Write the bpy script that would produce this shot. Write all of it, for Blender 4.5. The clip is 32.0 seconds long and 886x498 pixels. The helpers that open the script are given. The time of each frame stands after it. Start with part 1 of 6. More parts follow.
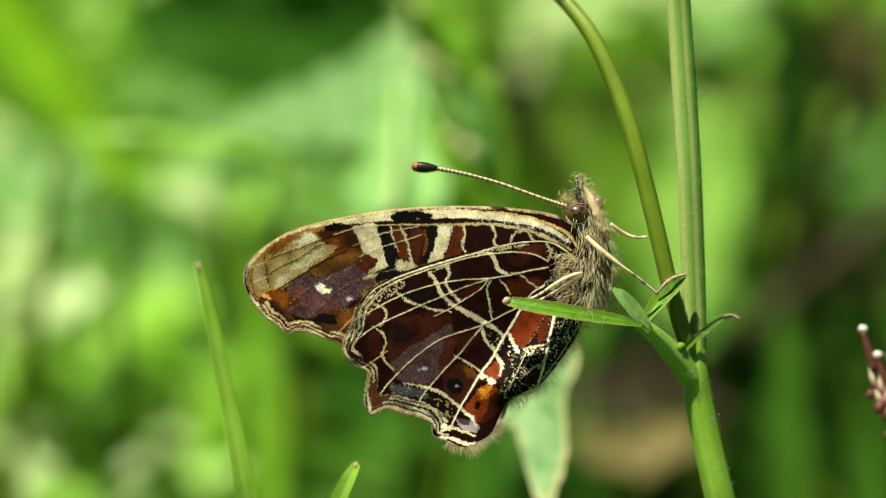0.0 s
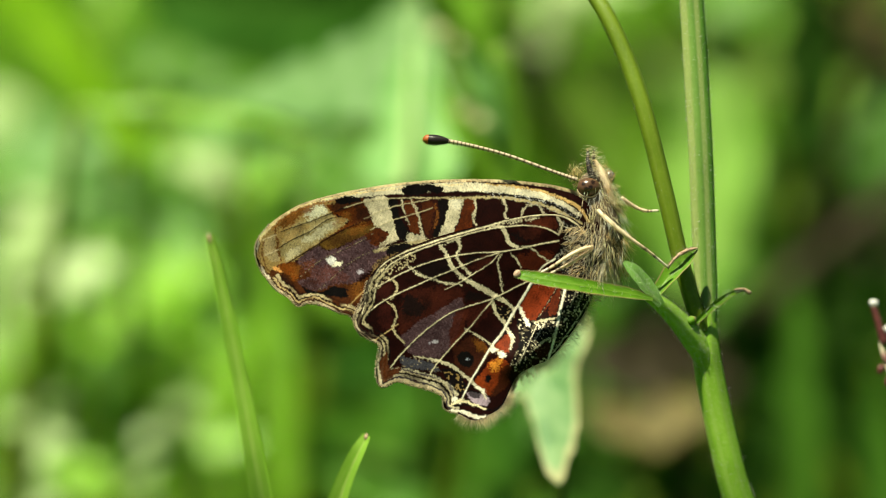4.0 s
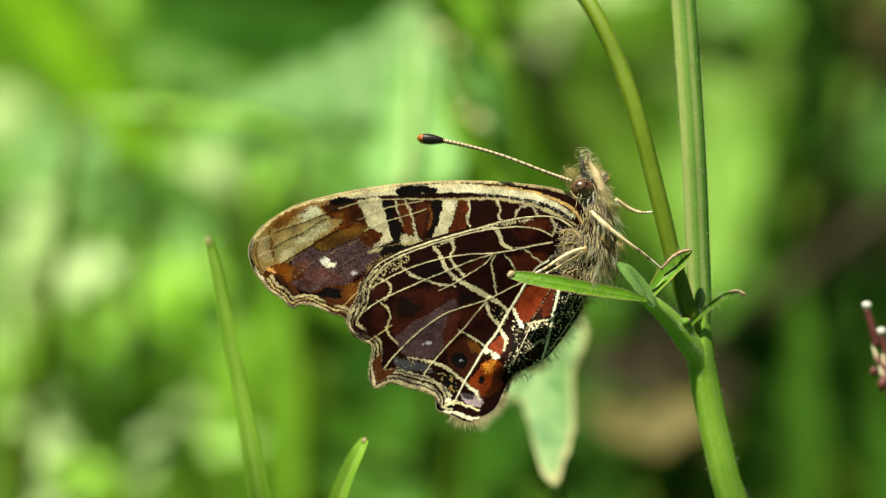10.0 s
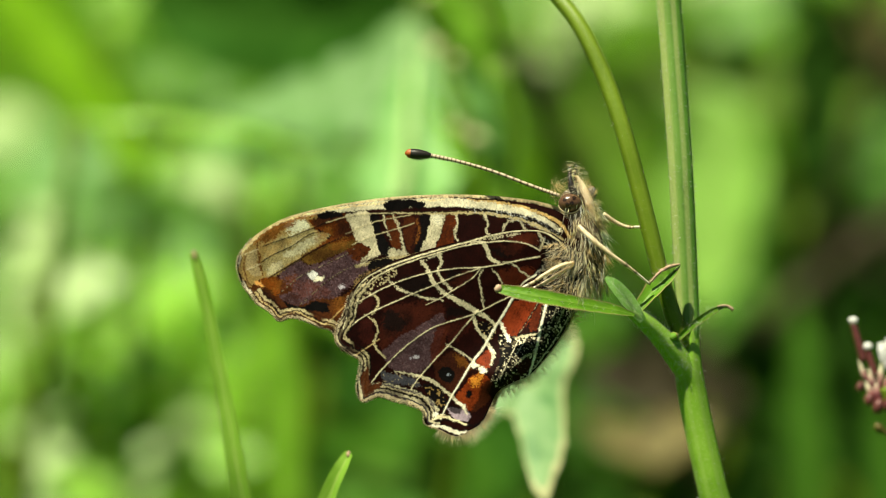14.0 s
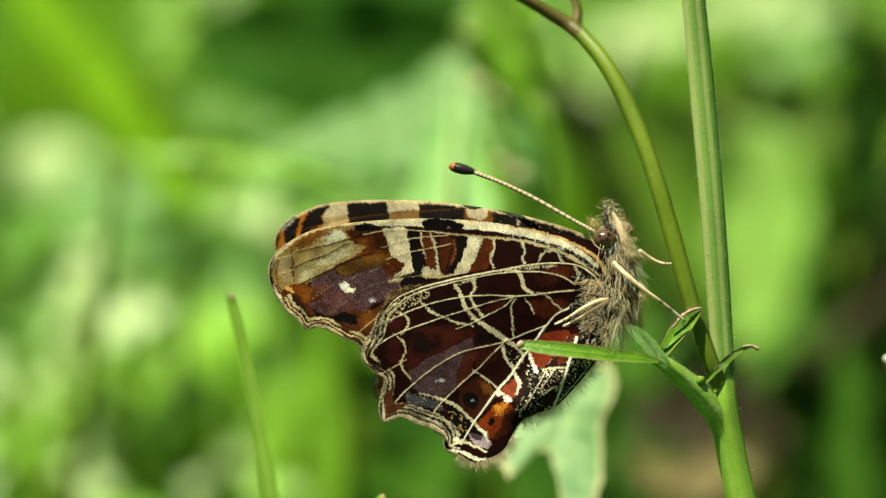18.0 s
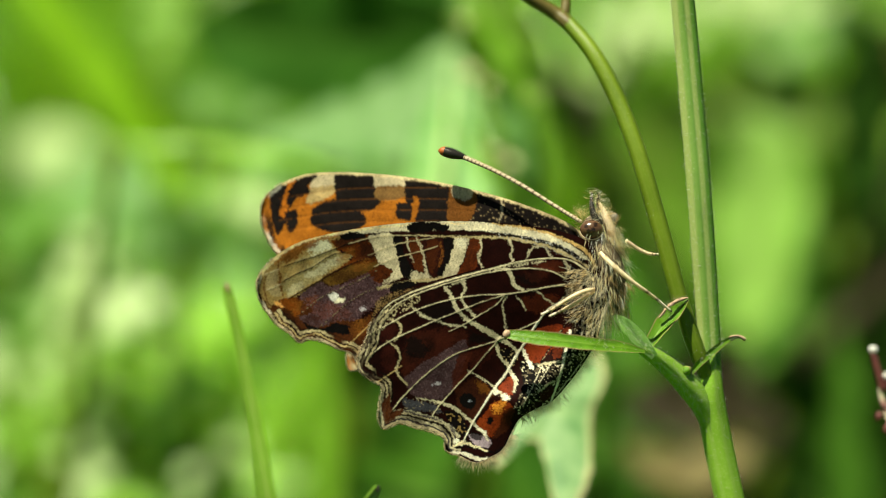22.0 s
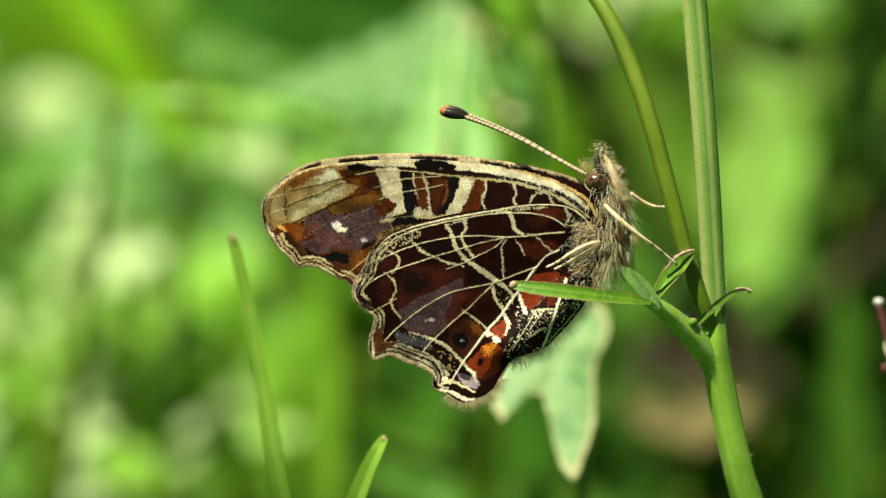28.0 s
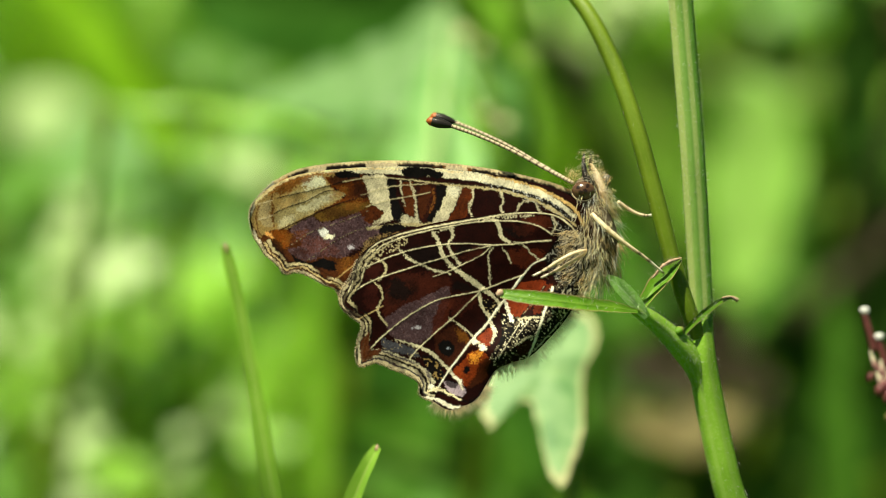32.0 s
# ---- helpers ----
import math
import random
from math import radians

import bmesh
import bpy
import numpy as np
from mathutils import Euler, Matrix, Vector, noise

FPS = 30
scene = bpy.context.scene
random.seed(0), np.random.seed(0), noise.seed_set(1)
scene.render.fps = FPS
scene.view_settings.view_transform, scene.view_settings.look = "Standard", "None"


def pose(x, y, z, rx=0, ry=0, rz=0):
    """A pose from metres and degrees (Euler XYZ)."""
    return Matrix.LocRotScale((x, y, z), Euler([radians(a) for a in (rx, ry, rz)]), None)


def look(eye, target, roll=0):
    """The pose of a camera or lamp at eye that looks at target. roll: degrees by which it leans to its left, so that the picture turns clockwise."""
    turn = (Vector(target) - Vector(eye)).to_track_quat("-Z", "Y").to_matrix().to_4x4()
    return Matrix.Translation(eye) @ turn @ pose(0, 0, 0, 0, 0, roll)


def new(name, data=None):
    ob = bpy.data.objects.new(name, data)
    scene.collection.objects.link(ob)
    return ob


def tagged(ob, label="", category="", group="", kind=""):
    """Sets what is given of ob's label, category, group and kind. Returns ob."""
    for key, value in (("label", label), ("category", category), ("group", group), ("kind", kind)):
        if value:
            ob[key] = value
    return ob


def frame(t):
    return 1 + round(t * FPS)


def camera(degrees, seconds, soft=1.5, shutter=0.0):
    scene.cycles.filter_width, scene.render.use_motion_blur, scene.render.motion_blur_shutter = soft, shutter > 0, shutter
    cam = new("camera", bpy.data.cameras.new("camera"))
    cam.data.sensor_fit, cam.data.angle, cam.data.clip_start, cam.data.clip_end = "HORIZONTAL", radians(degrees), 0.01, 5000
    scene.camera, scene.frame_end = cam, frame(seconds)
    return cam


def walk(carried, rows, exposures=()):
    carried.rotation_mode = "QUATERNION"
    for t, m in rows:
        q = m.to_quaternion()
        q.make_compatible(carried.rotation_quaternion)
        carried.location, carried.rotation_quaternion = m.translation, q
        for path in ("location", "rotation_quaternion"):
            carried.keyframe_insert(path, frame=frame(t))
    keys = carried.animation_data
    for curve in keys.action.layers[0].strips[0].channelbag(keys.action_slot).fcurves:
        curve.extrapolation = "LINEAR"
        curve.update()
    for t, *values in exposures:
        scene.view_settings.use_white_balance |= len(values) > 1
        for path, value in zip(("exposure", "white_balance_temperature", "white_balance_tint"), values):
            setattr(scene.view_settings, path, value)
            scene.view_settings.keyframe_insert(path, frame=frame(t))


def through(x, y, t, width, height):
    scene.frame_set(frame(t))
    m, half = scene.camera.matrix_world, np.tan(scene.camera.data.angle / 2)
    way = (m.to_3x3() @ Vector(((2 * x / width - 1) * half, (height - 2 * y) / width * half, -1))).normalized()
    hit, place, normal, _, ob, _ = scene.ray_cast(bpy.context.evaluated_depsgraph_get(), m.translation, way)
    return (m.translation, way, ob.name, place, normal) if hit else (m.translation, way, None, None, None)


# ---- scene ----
import colorsys

# A butterfly on a stem, seen from 13 cm: lengths below are millimetres in a frame that leans 15 degrees with the line of sight.
DIST = 133.4
TILT = radians(15)
CENTRE = Vector((0, 0, 0.16))
RIGHT, UP, AWAY = Vector((1, 0, 0)), Vector((0, math.sin(TILT), math.cos(TILT))), Vector((0, math.cos(TILT), -math.sin(TILT)))


def at(u, v, w=0.0):
    """Millimetres to the right, upwards and away along the line of sight."""
    return CENTRE + (RIGHT * u + UP * v + AWAY * w) * 0.001


cam = camera(20, 32.0, soft=0.65)
cam.data.dof.use_dof = True
cam.data.dof.focus_distance = (DIST - 0.7) * 0.001
cam.data.dof.aperture_fstop = 15
cam.data.dof.aperture_blades = 0

# seconds, millimetres to the right, degrees to the right, degrees up
SHAKE = [
    (0, 0.0, -0.004, -0.01), (0.5, 0.01, -0.029, 0.03), (1, 0.04, -0.089, -0.039), (1.5, 0.08, -0.058, -0.039), (2, 0.13, -0.247, -0.138), (2.5, 0.19,
    -0.409, -0.256), (3, 0.25, -0.318, -0.462), (3.5, 0.31, -0.422, -0.58), (5.5, 0.49, -0.351, -0.691), (6, 0.5, -0.768, -1.015), (6.5, 0.57, -0.799,
    -0.985), (7, 0.76, -0.77, -0.936), (7.5, 1.0, -1.011, -0.907), (8, 1.24, -0.633, -0.621), (8.5, 1.43, -0.908, -0.573), (9, 1.5, -0.843, -0.76), (9.5,
    1.56, -0.389, -0.346), (10, 1.73, -0.854, -0.592), (10.5, 1.97, -1.329, -0.632), (11, 2.25, -1.379, -0.632), (11.5, 2.53, -1.536, -0.77), (12, 2.77,
    -1.766, -0.73), (12.5, 2.94, -1.408, -0.553), (13, 3.0, -1.641, -0.396), (13.5, 3.18, -0.954, -0.002), (14, 3.52, -1.344, -0.268), (14.5, 3.7, -1.911,
    -0.661), (16.5, 4.51, -2.083, -0.167), (17, 4.6, -2.173, -0.049), (17.5, 4.71, -2.474, 0.325), (18, 4.95, -2.764, 0.531), (18.5, 5.19, -2.926, 0.766),
    (19, 5.3, -2.728, 1.101), (19.5, 5.36, -2.85, 1.218), (20, 5.5, -2.933, 1.277), (20.5, 5.71, -3.198, 1.237), (21, 5.95, -3.153, 1.209), (21.5, 6.19,
    -3.197, 0.796), (22, 6.4, -3.081, 0.305), (22.5, 6.54, -3.183, -0.236), (23, 6.6, -2.697, -0.442), (23.5, 6.57, -2.45, -0.797), (24, 6.51, -2.392,
    -0.767), (24.5, 6.41, -2.633, -0.787), (25, 6.28, -2.738, -0.639), (25.5, 6.15, -2.838, -0.57), (27.5, 5.73, -2.803, -0.555), (28, 5.7, -2.88, -0.77),
    (28.5, 5.73, -2.816, -0.79), (29, 5.83, -2.718, -0.79), (29.5, 5.95, -2.832, -0.731), (30, 6.1, -2.973, -0.761), (30.5, 6.25, -2.88, -0.555), (31,
    6.38, -3.249, -0.662), (31.5, 6.47, -3.013, -0.515), (32, 6.5, -2.93, -0.574),
]
walk(cam, [(t, look(at(x, 0, -DIST), at(x + DIST * math.tan(radians(a)), DIST * math.tan(radians(b)) / math.cos(radians(a)), 0)))
           for t, x, a, b in SHAKE], [(0.0, 1.0, 6650, 4), (32.0, 1.0, 6650, 4)])

# ---- light ----
SUN = (RIGHT * -0.28 + UP * 0.86 - AWAY * 0.37).normalized()
world = bpy.data.worlds.new("sky")
scene.world = world
world.use_nodes = True
sky = world.node_tree.nodes.new("ShaderNodeTexSky")
sky.sky_type, sky.sun_disc = "NISHITA", False
sky.sun_elevation, sky.sun_rotation = math.asin(SUN.z), math.atan2(SUN.x, SUN.y)
world.node_tree.links.new(sky.outputs[0], world.node_tree.nodes["Background"].inputs[0])
world.node_tree.nodes["Background"].inputs[1].default_value = 0.02
sun = new("sun", bpy.data.lights.new("sun", "SUN"))
sun.data.energy, sun.data.angle, sun.data.color = 5.0, radians(0.53), (1.0, 0.94, 0.73)
sun.matrix_world = look(at(0, 0) + SUN * 0.5, at(0, 0))


# ---- materials ----
class Nodes:
    """A short way to wire a node material."""

    def __init__(self, name):
        self.m = bpy.data.materials.new(name)
        self.m.use_nodes = True
        self.t = self.m.node_tree
        self.bsdf, self.out = self.t.nodes["Principled BSDF"], self.t.nodes["Material Output"]
        self.place = self.add("ShaderNodeTexCoord").outputs["Object"]

    def add(self, kind, **values):
        n = self.t.nodes.new("ShaderNode" + kind.replace("ShaderNode", ""))
        for k, v in values.items():
            n.inputs[k.replace("_", " ")].default_value = v
        return n

    def link(self, a, b):
        self.t.links.new(a, b)

    def noise(self, per_mm, detail=3.0, rough=0.55):
        n = self.add("TexNoise", Scale=per_mm * 1000.0, Detail=detail, Roughness=rough)
        self.link(self.place, n.inputs["Vector"])
        return n.outputs["Fac"]

    def ramp(self, fac, *stops):
        n = self.add("ValToRGB")
        e = n.color_ramp.elements
        e[0].position, e[0].color = stops[0][0], (*stops[0][1], 1)
        e[1].position, e[1].color = stops[-1][0], (*stops[-1][1], 1)
        for p, c in stops[1:-1]:
            x = e.new(p)
            x.color = (*c, 1)
        self.link(fac, n.inputs[0])
        return n.outputs[0]

    def mix(self, fac, a, b, blend="MIX"):
        n = self.t.nodes.new("ShaderNodeMix")
        n.data_type, n.blend_type = "RGBA", blend
        for k, v in ((0, fac), (6, a), (7, b)):
            if isinstance(v, (int, float)):
                n.inputs[k].default_value = v
            elif isinstance(v, tuple):
                n.inputs[k].default_value = (*v, 1)
            else:
                self.link(v, n.inputs[k])
        return n.outputs[2]

    def math(self, op, a, b=0.0):
        n = self.t.nodes.new("ShaderNodeMath")
        n.operation = op
        for k, v in ((0, a), (1, b)):
            if isinstance(v, (int, float)):
                n.inputs[k].default_value = v
            else:
                self.link(v, n.inputs[k])
        return n.outputs[0]

    def attr(self, name, colour=False):
        n = self.t.nodes.new("ShaderNodeAttribute")
        n.attribute_name = name
        return n.outputs["Color" if colour else "Fac"]

    def chance(self):
        return self.t.nodes.new("ShaderNodeObjectInfo").outputs["Random"]

    def finish(self, colour, rough=0.5, through=0.0, bump=None, depth=0.02, spec=0.5, tint=None):
        b = self.bsdf
        self.link(colour, b.inputs["Base Color"]) if not isinstance(colour, tuple) else None
        if isinstance(colour, tuple):
            b.inputs["Base Color"].default_value = (*colour, 1)
        b.inputs["Roughness"].default_value = rough
        b.inputs["Specular IOR Level"].default_value = spec
        if bump is not None:
            n = self.add("Bump", Strength=0.6, Distance=depth * 0.001)
            self.link(bump, n.inputs["Height"])
            self.link(n.outputs[0], b.inputs["Normal"])
        if through:
            tr = self.add("BsdfTranslucent")
            self.link(tint if tint is not None else colour, tr.inputs["Color"])
            mx = self.add("MixShader", Fac=through)
            self.link(b.outputs[0], mx.inputs[1])
            self.link(tr.outputs[0], mx.inputs[2])
            self.link(mx.outputs[0], self.out.inputs[0])
        return self.m


def leaf_material(name, dark, light, rib, rough=0.42, through=0.3, edge=None, mottle=0.35, veins=0.5, spec=0.3):
    """A leaf blade: s runs along it, c across it from -1 to 1."""
    n = Nodes(name)
    c = n.math("ABSOLUTE", n.attr("c"))
    s = n.attr("s")
    base = n.ramp(n.noise(mottle, 4.0, 0.6), (0.3, dark), (0.7, light))
    fine = n.noise(6.0, 2.0)
    base = n.mix(n.math("MULTIPLY", fine, 0.25), base, tuple(x * 0.55 for x in dark))
    mid = n.math("LESS_THAN", c, 0.07)
    wave = n.math("SINE", n.math("MULTIPLY", n.math("SUBTRACT", s, n.math("MULTIPLY", c, 0.22)), 52.0))
    side = n.math("MULTIPLY", n.math("GREATER_THAN", wave, 0.86), veins)
    base = n.mix(n.math("MAXIMUM", n.math("MULTIPLY", mid, 0.8), side), base, rib)
    if edge:
        base = n.mix(n.math("MULTIPLY", n.math("GREATER_THAN", n.math("ADD", c, n.math("MULTIPLY", fine, 0.1)), 0.93), 0.8), base, edge)
    warm = n.mix(0.5, base, (light[0] * 1.5, light[1] * 1.25, light[2] * 0.4))
    return n.finish(base, rough, through, n.math("ADD", fine, n.math("MULTIPLY", side, 0.8)), 0.06, spec, warm)


def stem_material(name, dark, light, streak, rough=0.45, tip=None):
    n = Nodes(name)
    a = n.attr("c")
    base = n.ramp(n.noise(0.5, 4.0, 0.6), (0.3, dark), (0.72, light))
    rib = n.math("GREATER_THAN", n.math("SINE", n.math("MULTIPLY", a, 6.2832 * 7)), 0.55)
    base = n.mix(n.math("MULTIPLY", rib, 0.16), base, streak)
    fine = n.noise(9.0, 3.0)
    base = n.mix(n.math("MULTIPLY", n.math("GREATER_THAN", fine, 0.6), 0.3), base, streak)
    if tip:
        base = n.mix(n.ramp(n.attr("s"), (0.0, (0, 0, 0)), (1.0, (1, 1, 1))), base, tip)
    return n.finish(base, rough, 0.34, fine, 0.03, 0.4)


def plain_material(name, dark, light, per_mm=4.0, rough=0.6, through=0.0, spec=0.4):
    n = Nodes(name)
    fine = n.noise(per_mm, 4.0, 0.6)
    base = n.ramp(fine, (0.3, dark), (0.7, light))
    return n.finish(base, rough, through, fine, 0.03, spec)


def wing_material(name):
    n = Nodes(name)
    fine = n.noise(22.0, 2.0, 0.7)
    grain = n.ramp(fine, (0.25, (0.70, 0.70, 0.70)), (0.75, (1.12, 1.12, 1.12)))
    base = n.mix(1.0, n.attr("paint", True), grain, "MULTIPLY")
    return n.finish(base, 0.55, 0.14, fine, 0.02, 0.05)


def hair_material(name, through=0.68):
    n = Nodes(name)
    return n.finish(n.attr("paint", True), 0.4, through, None, 0.0, 0.5)


M_WING = wing_material("wing_scales")
M_HAIR = hair_material("hair")
M_SCALED = hair_material("scaled_leg", 0.2)
M_SKIN = plain_material("brown_cuticle", (0.05, 0.034, 0.02), (0.14, 0.10, 0.06), 5.0, 0.6)
M_BODY = plain_material("dark_down", (0.05, 0.036, 0.022), (0.20, 0.15, 0.09), 7.0, 0.8)
M_LEG = plain_material("buff_scales", (0.50, 0.36, 0.20), (0.86, 0.72, 0.50), 14.0, 0.45)
M_TOOTHED = leaf_material("toothed_leaf", (0.10, 0.25, 0.012), (0.19, 0.36, 0.03), (0.26, 0.40, 0.08), 0.45, 0.3)
M_STEM = stem_material("stem_green", (0.24, 0.49, 0.032), (0.36, 0.63, 0.07), (0.56, 0.68, 0.26))
def striped_lit_stem():
    """Green with pale ridges that run along the stem, its sunlit left side painted paler."""
    n = Nodes("stem_striped_lit")
    a = n.attr("c")
    g1, g2, pale = (0.085, 0.22, 0.022), (0.13, 0.30, 0.038), (0.48, 0.56, 0.20)
    base = n.ramp(n.noise(0.5, 4.0, 0.6), (0.3, g1), (0.7, g2))
    fine = n.noise(9.0, 3.0)
    # narrow peaks are ridges; the broad one round c = 0 paints sunlight
    mask = n.ramp(a, (0.0, (0.9, 0.9, 0.9)), (0.13, (0.8, 0.8, 0.8)), (0.18, (0.25, 0.25, 0.25)), (0.24, (0.1, 0.1, 0.1)), (0.27, (0.75, 0.75, 0.75)), (0.31, (0.6, 0.6, 0.6)), (0.34, (0.0, 0.0, 0.0)), (0.62, (0.0, 0.0, 0.0)),
                  (0.66, (0.7, 0.7, 0.7)), (0.7, (0.1, 0.1, 0.1)), (0.92, (0.2, 0.2, 0.2)), (1.0, (0.9, 0.9, 0.9)))
    mask = n.math("MULTIPLY", mask, n.math("ADD", n.math("MULTIPLY", fine, 0.9), 0.4))
    base = n.mix(mask, base, pale)
    return n.finish(base, 0.45, 0.18, fine, 0.03, 0.4)


M_STRIPED_LIT = striped_lit_stem()
M_STALK = stem_material("stalk_olive", (0.13, 0.22, 0.010), (0.20, 0.31, 0.018), (0.27, 0.35, 0.06))
M_STALK_TOP = stem_material("stalk_brown", (0.10, 0.085, 0.018), (0.17, 0.14, 0.035), (0.22, 0.19, 0.07))
M_SHOOT = leaf_material("shoot_leaf", (0.08, 0.21, 0.008), (0.15, 0.34, 0.015), (0.22, 0.38, 0.05), 0.38, 0.3, (0.34, 0.22, 0.12), 1.2, 0.2)
M_SHOOT_PALE = leaf_material("shoot_leaf_downy", (0.17, 0.40, 0.07), (0.30, 0.55, 0.14), (0.36, 0.54, 0.28), 0.6, 0.35, None, 1.5, 0.1)
M_TIP = plain_material("withered_tip", (0.20, 0.11, 0.06), (0.55, 0.40, 0.28), 6.0, 0.7)
M_SPOT = plain_material("bleached_spot", (0.42, 0.44, 0.18), (0.62, 0.58, 0.34), 1.0, 0.6)
M_GRASS = leaf_material("grass_blade", (0.19, 0.40, 0.03), (0.28, 0.50, 0.06), (0.42, 0.54, 0.15), 0.42, 0.3, None, 0.6, 0.25)
M_LOBED = leaf_material("lobed_leaf", (0.10, 0.25, 0.08), (0.30, 0.48, 0.20), (0.34, 0.50, 0.23), 0.5, 0.3, (0.56, 0.52, 0.27), 0.8, 0.15)
# deep green leaf; its dark colour also stands in for shade on the right
M_DEEP_SHADE = leaf_material("deep_green_shade_leaf", (0.022, 0.095, 0.006), (0.042, 0.14, 0.010), (0.07, 0.18, 0.02), 0.7, 0.15, spec=0.1)
M_MID = leaf_material("mid_green_leaf", (0.06, 0.20, 0.012), (0.11, 0.28, 0.02), (0.18, 0.33, 0.05), 0.45, 0.3)
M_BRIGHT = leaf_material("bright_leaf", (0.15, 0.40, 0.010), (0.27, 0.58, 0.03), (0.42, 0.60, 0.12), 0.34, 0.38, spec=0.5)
M_LIME = leaf_material("lime_blade", (0.22, 0.50, 0.008), (0.32, 0.64, 0.015), (0.36, 0.62, 0.05), 0.38, 0.4)
M_BLUE = leaf_material("matt_leaf", (0.08, 0.24, 0.04), (0.15, 0.34, 0.07), (0.27, 0.46, 0.16), 0.48, 0.28)
# pale leaf green, raised so that the colour carries the sun's highlights
M_PALE = leaf_material("pale_highlit_leaf", (0.38, 0.58, 0.20), (0.56, 0.72, 0.35), (0.60, 0.74, 0.38), 0.32, 0.32, spec=0.6)
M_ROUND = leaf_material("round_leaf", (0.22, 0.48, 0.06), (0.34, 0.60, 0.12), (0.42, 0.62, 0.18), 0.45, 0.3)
# lighter copy of the big leaf's green, with sunlight put into the colour
M_SUN_LOBE = leaf_material("sunlit_lobe", (0.14, 0.36, 0.075), (0.24, 0.48, 0.14), (0.36, 0.58, 0.22), 0.45, 0.3, mottle=0.14)
M_OLIVE = leaf_material("olive_leaf", (0.075, 0.17, 0.010), (0.13, 0.25, 0.018), (0.2, 0.28, 0.04), 0.5, 0.25)
# darker copy of the same leaf's green, for the less sunlit lobe
M_DIM_LOBE = leaf_material("dim_lobe", (0.07, 0.20, 0.035), (0.15, 0.33, 0.075), (0.24, 0.42, 0.14), 0.5, 0.28, mottle=0.14)
# near-black green: the shade low in the meadow, put into the leaf colour
M_SHADE_LEAF = leaf_material("shade_leaf", (0.013, 0.048, 0.004), (0.028, 0.078, 0.006), (0.045, 0.11, 0.014), 0.75, 0.1, spec=0.06)
M_DEAD = plain_material("dead_leaf", (0.09, 0.075, 0.02), (0.21, 0.17, 0.055), 0.3, 0.7, 0.2)
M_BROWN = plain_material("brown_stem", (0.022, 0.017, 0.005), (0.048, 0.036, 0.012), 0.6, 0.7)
M_PETAL = plain_material("petal_white", (0.62, 0.62, 0.6), (0.82, 0.82, 0.8), 5.0, 0.5, 0.2)
def sepal_material():
    """Magenta at the base, cream towards the tip."""
    n = Nodes("sepal_two_tone")
    fine = n.noise(2.4, 3.0)
    base = n.ramp(n.math("ADD", n.attr("s"), n.math("MULTIPLY", n.math("SUBTRACT", fine, 0.5), 0.5)), (0.15, (0.26, 0.035, 0.075)), (0.5, (0.46, 0.20, 0.20)), (0.8, (0.74, 0.70, 0.50)))
    return n.finish(base, 0.4, 0.2, fine, 0.03, 0.5)


M_SEPAL = sepal_material()
M_PISTIL = plain_material("pistil_red", (0.07, 0.02, 0.02), (0.15, 0.045, 0.04), 5.0, 0.4)
def eye_material():
    n = Nodes("eye_brown")
    return n.finish(n.attr("paint", True), 0.22, 0.0, n.noise(18.0, 1.0), 0.01, 0.6)


def turf_material():
    n = Nodes("turf_and_soil")
    patches = n.noise(0.004, 4.0, 0.6)
    base = n.mix(n.ramp(patches, (0.35, (0, 0, 0)), (0.6, (1, 1, 1))), n.ramp(n.noise(0.06, 4.0, 0.6), (0.3, (0.014, 0.015, 0.005)), (0.7, (0.034, 0.04, 0.011))), n.ramp(n.noise(0.15, 5.0, 0.7), (0.3, (0.03, 0.09, 0.008)), (0.7, (0.09, 0.2, 0.02))))
    return n.finish(base, 0.9, 0.0, n.noise(0.12, 5.0, 0.7), 4.0, 0.2)


M_EYE = eye_material()
M_TURF = turf_material()
M_ORANGE = plain_material("club_orange", (0.24, 0.055, 0.01), (0.42, 0.12, 0.02), 9.0, 0.5)
M_BLACK = plain_material("club_black", (0.008, 0.007, 0.006), (0.02, 0.016, 0.012), 9.0, 0.4)

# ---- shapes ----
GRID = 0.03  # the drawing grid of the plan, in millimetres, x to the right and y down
rng = np.random.default_rng(7)
BASE = {}


def pt(x, y, w=0.0):
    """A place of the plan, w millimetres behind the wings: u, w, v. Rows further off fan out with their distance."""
    k = GRID * (1 + w / DIST)
    return np.array(((x - 784) * k, w, (441 - y) * k))


def height(p):
    """Millimetres above the ground."""
    return 160 + p[2] * math.cos(TILT) - p[1] * math.sin(TILT)


def to_ground(p, lean=(0.0, 0.0)):
    """The place on the ground under p."""
    h = height(p) + 1.0
    q = np.array(p) + h * np.array((0, math.sin(TILT), -math.cos(TILT)))
    return q + np.array((lean[0], lean[1] * math.cos(TILT), lean[1] * math.sin(TILT)))


def rooted(p, q):
    """Places on the way from p down to its root q, closer together near p."""
    return [p + (q - p) * k for k in (0.12, 0.3, 0.6, 1.0)]


def thing(name, base, label, category, group="", kind=""):
    ob = new(name)
    ob.empty_display_size = 0.001
    ob.matrix_world = Matrix.Translation(at(base[0], base[2], base[1])) @ pose(0, 0, 0, -15, 0, 0)
    BASE[ob.name] = np.array(base, float)
    return tagged(ob, label, category, group, kind)


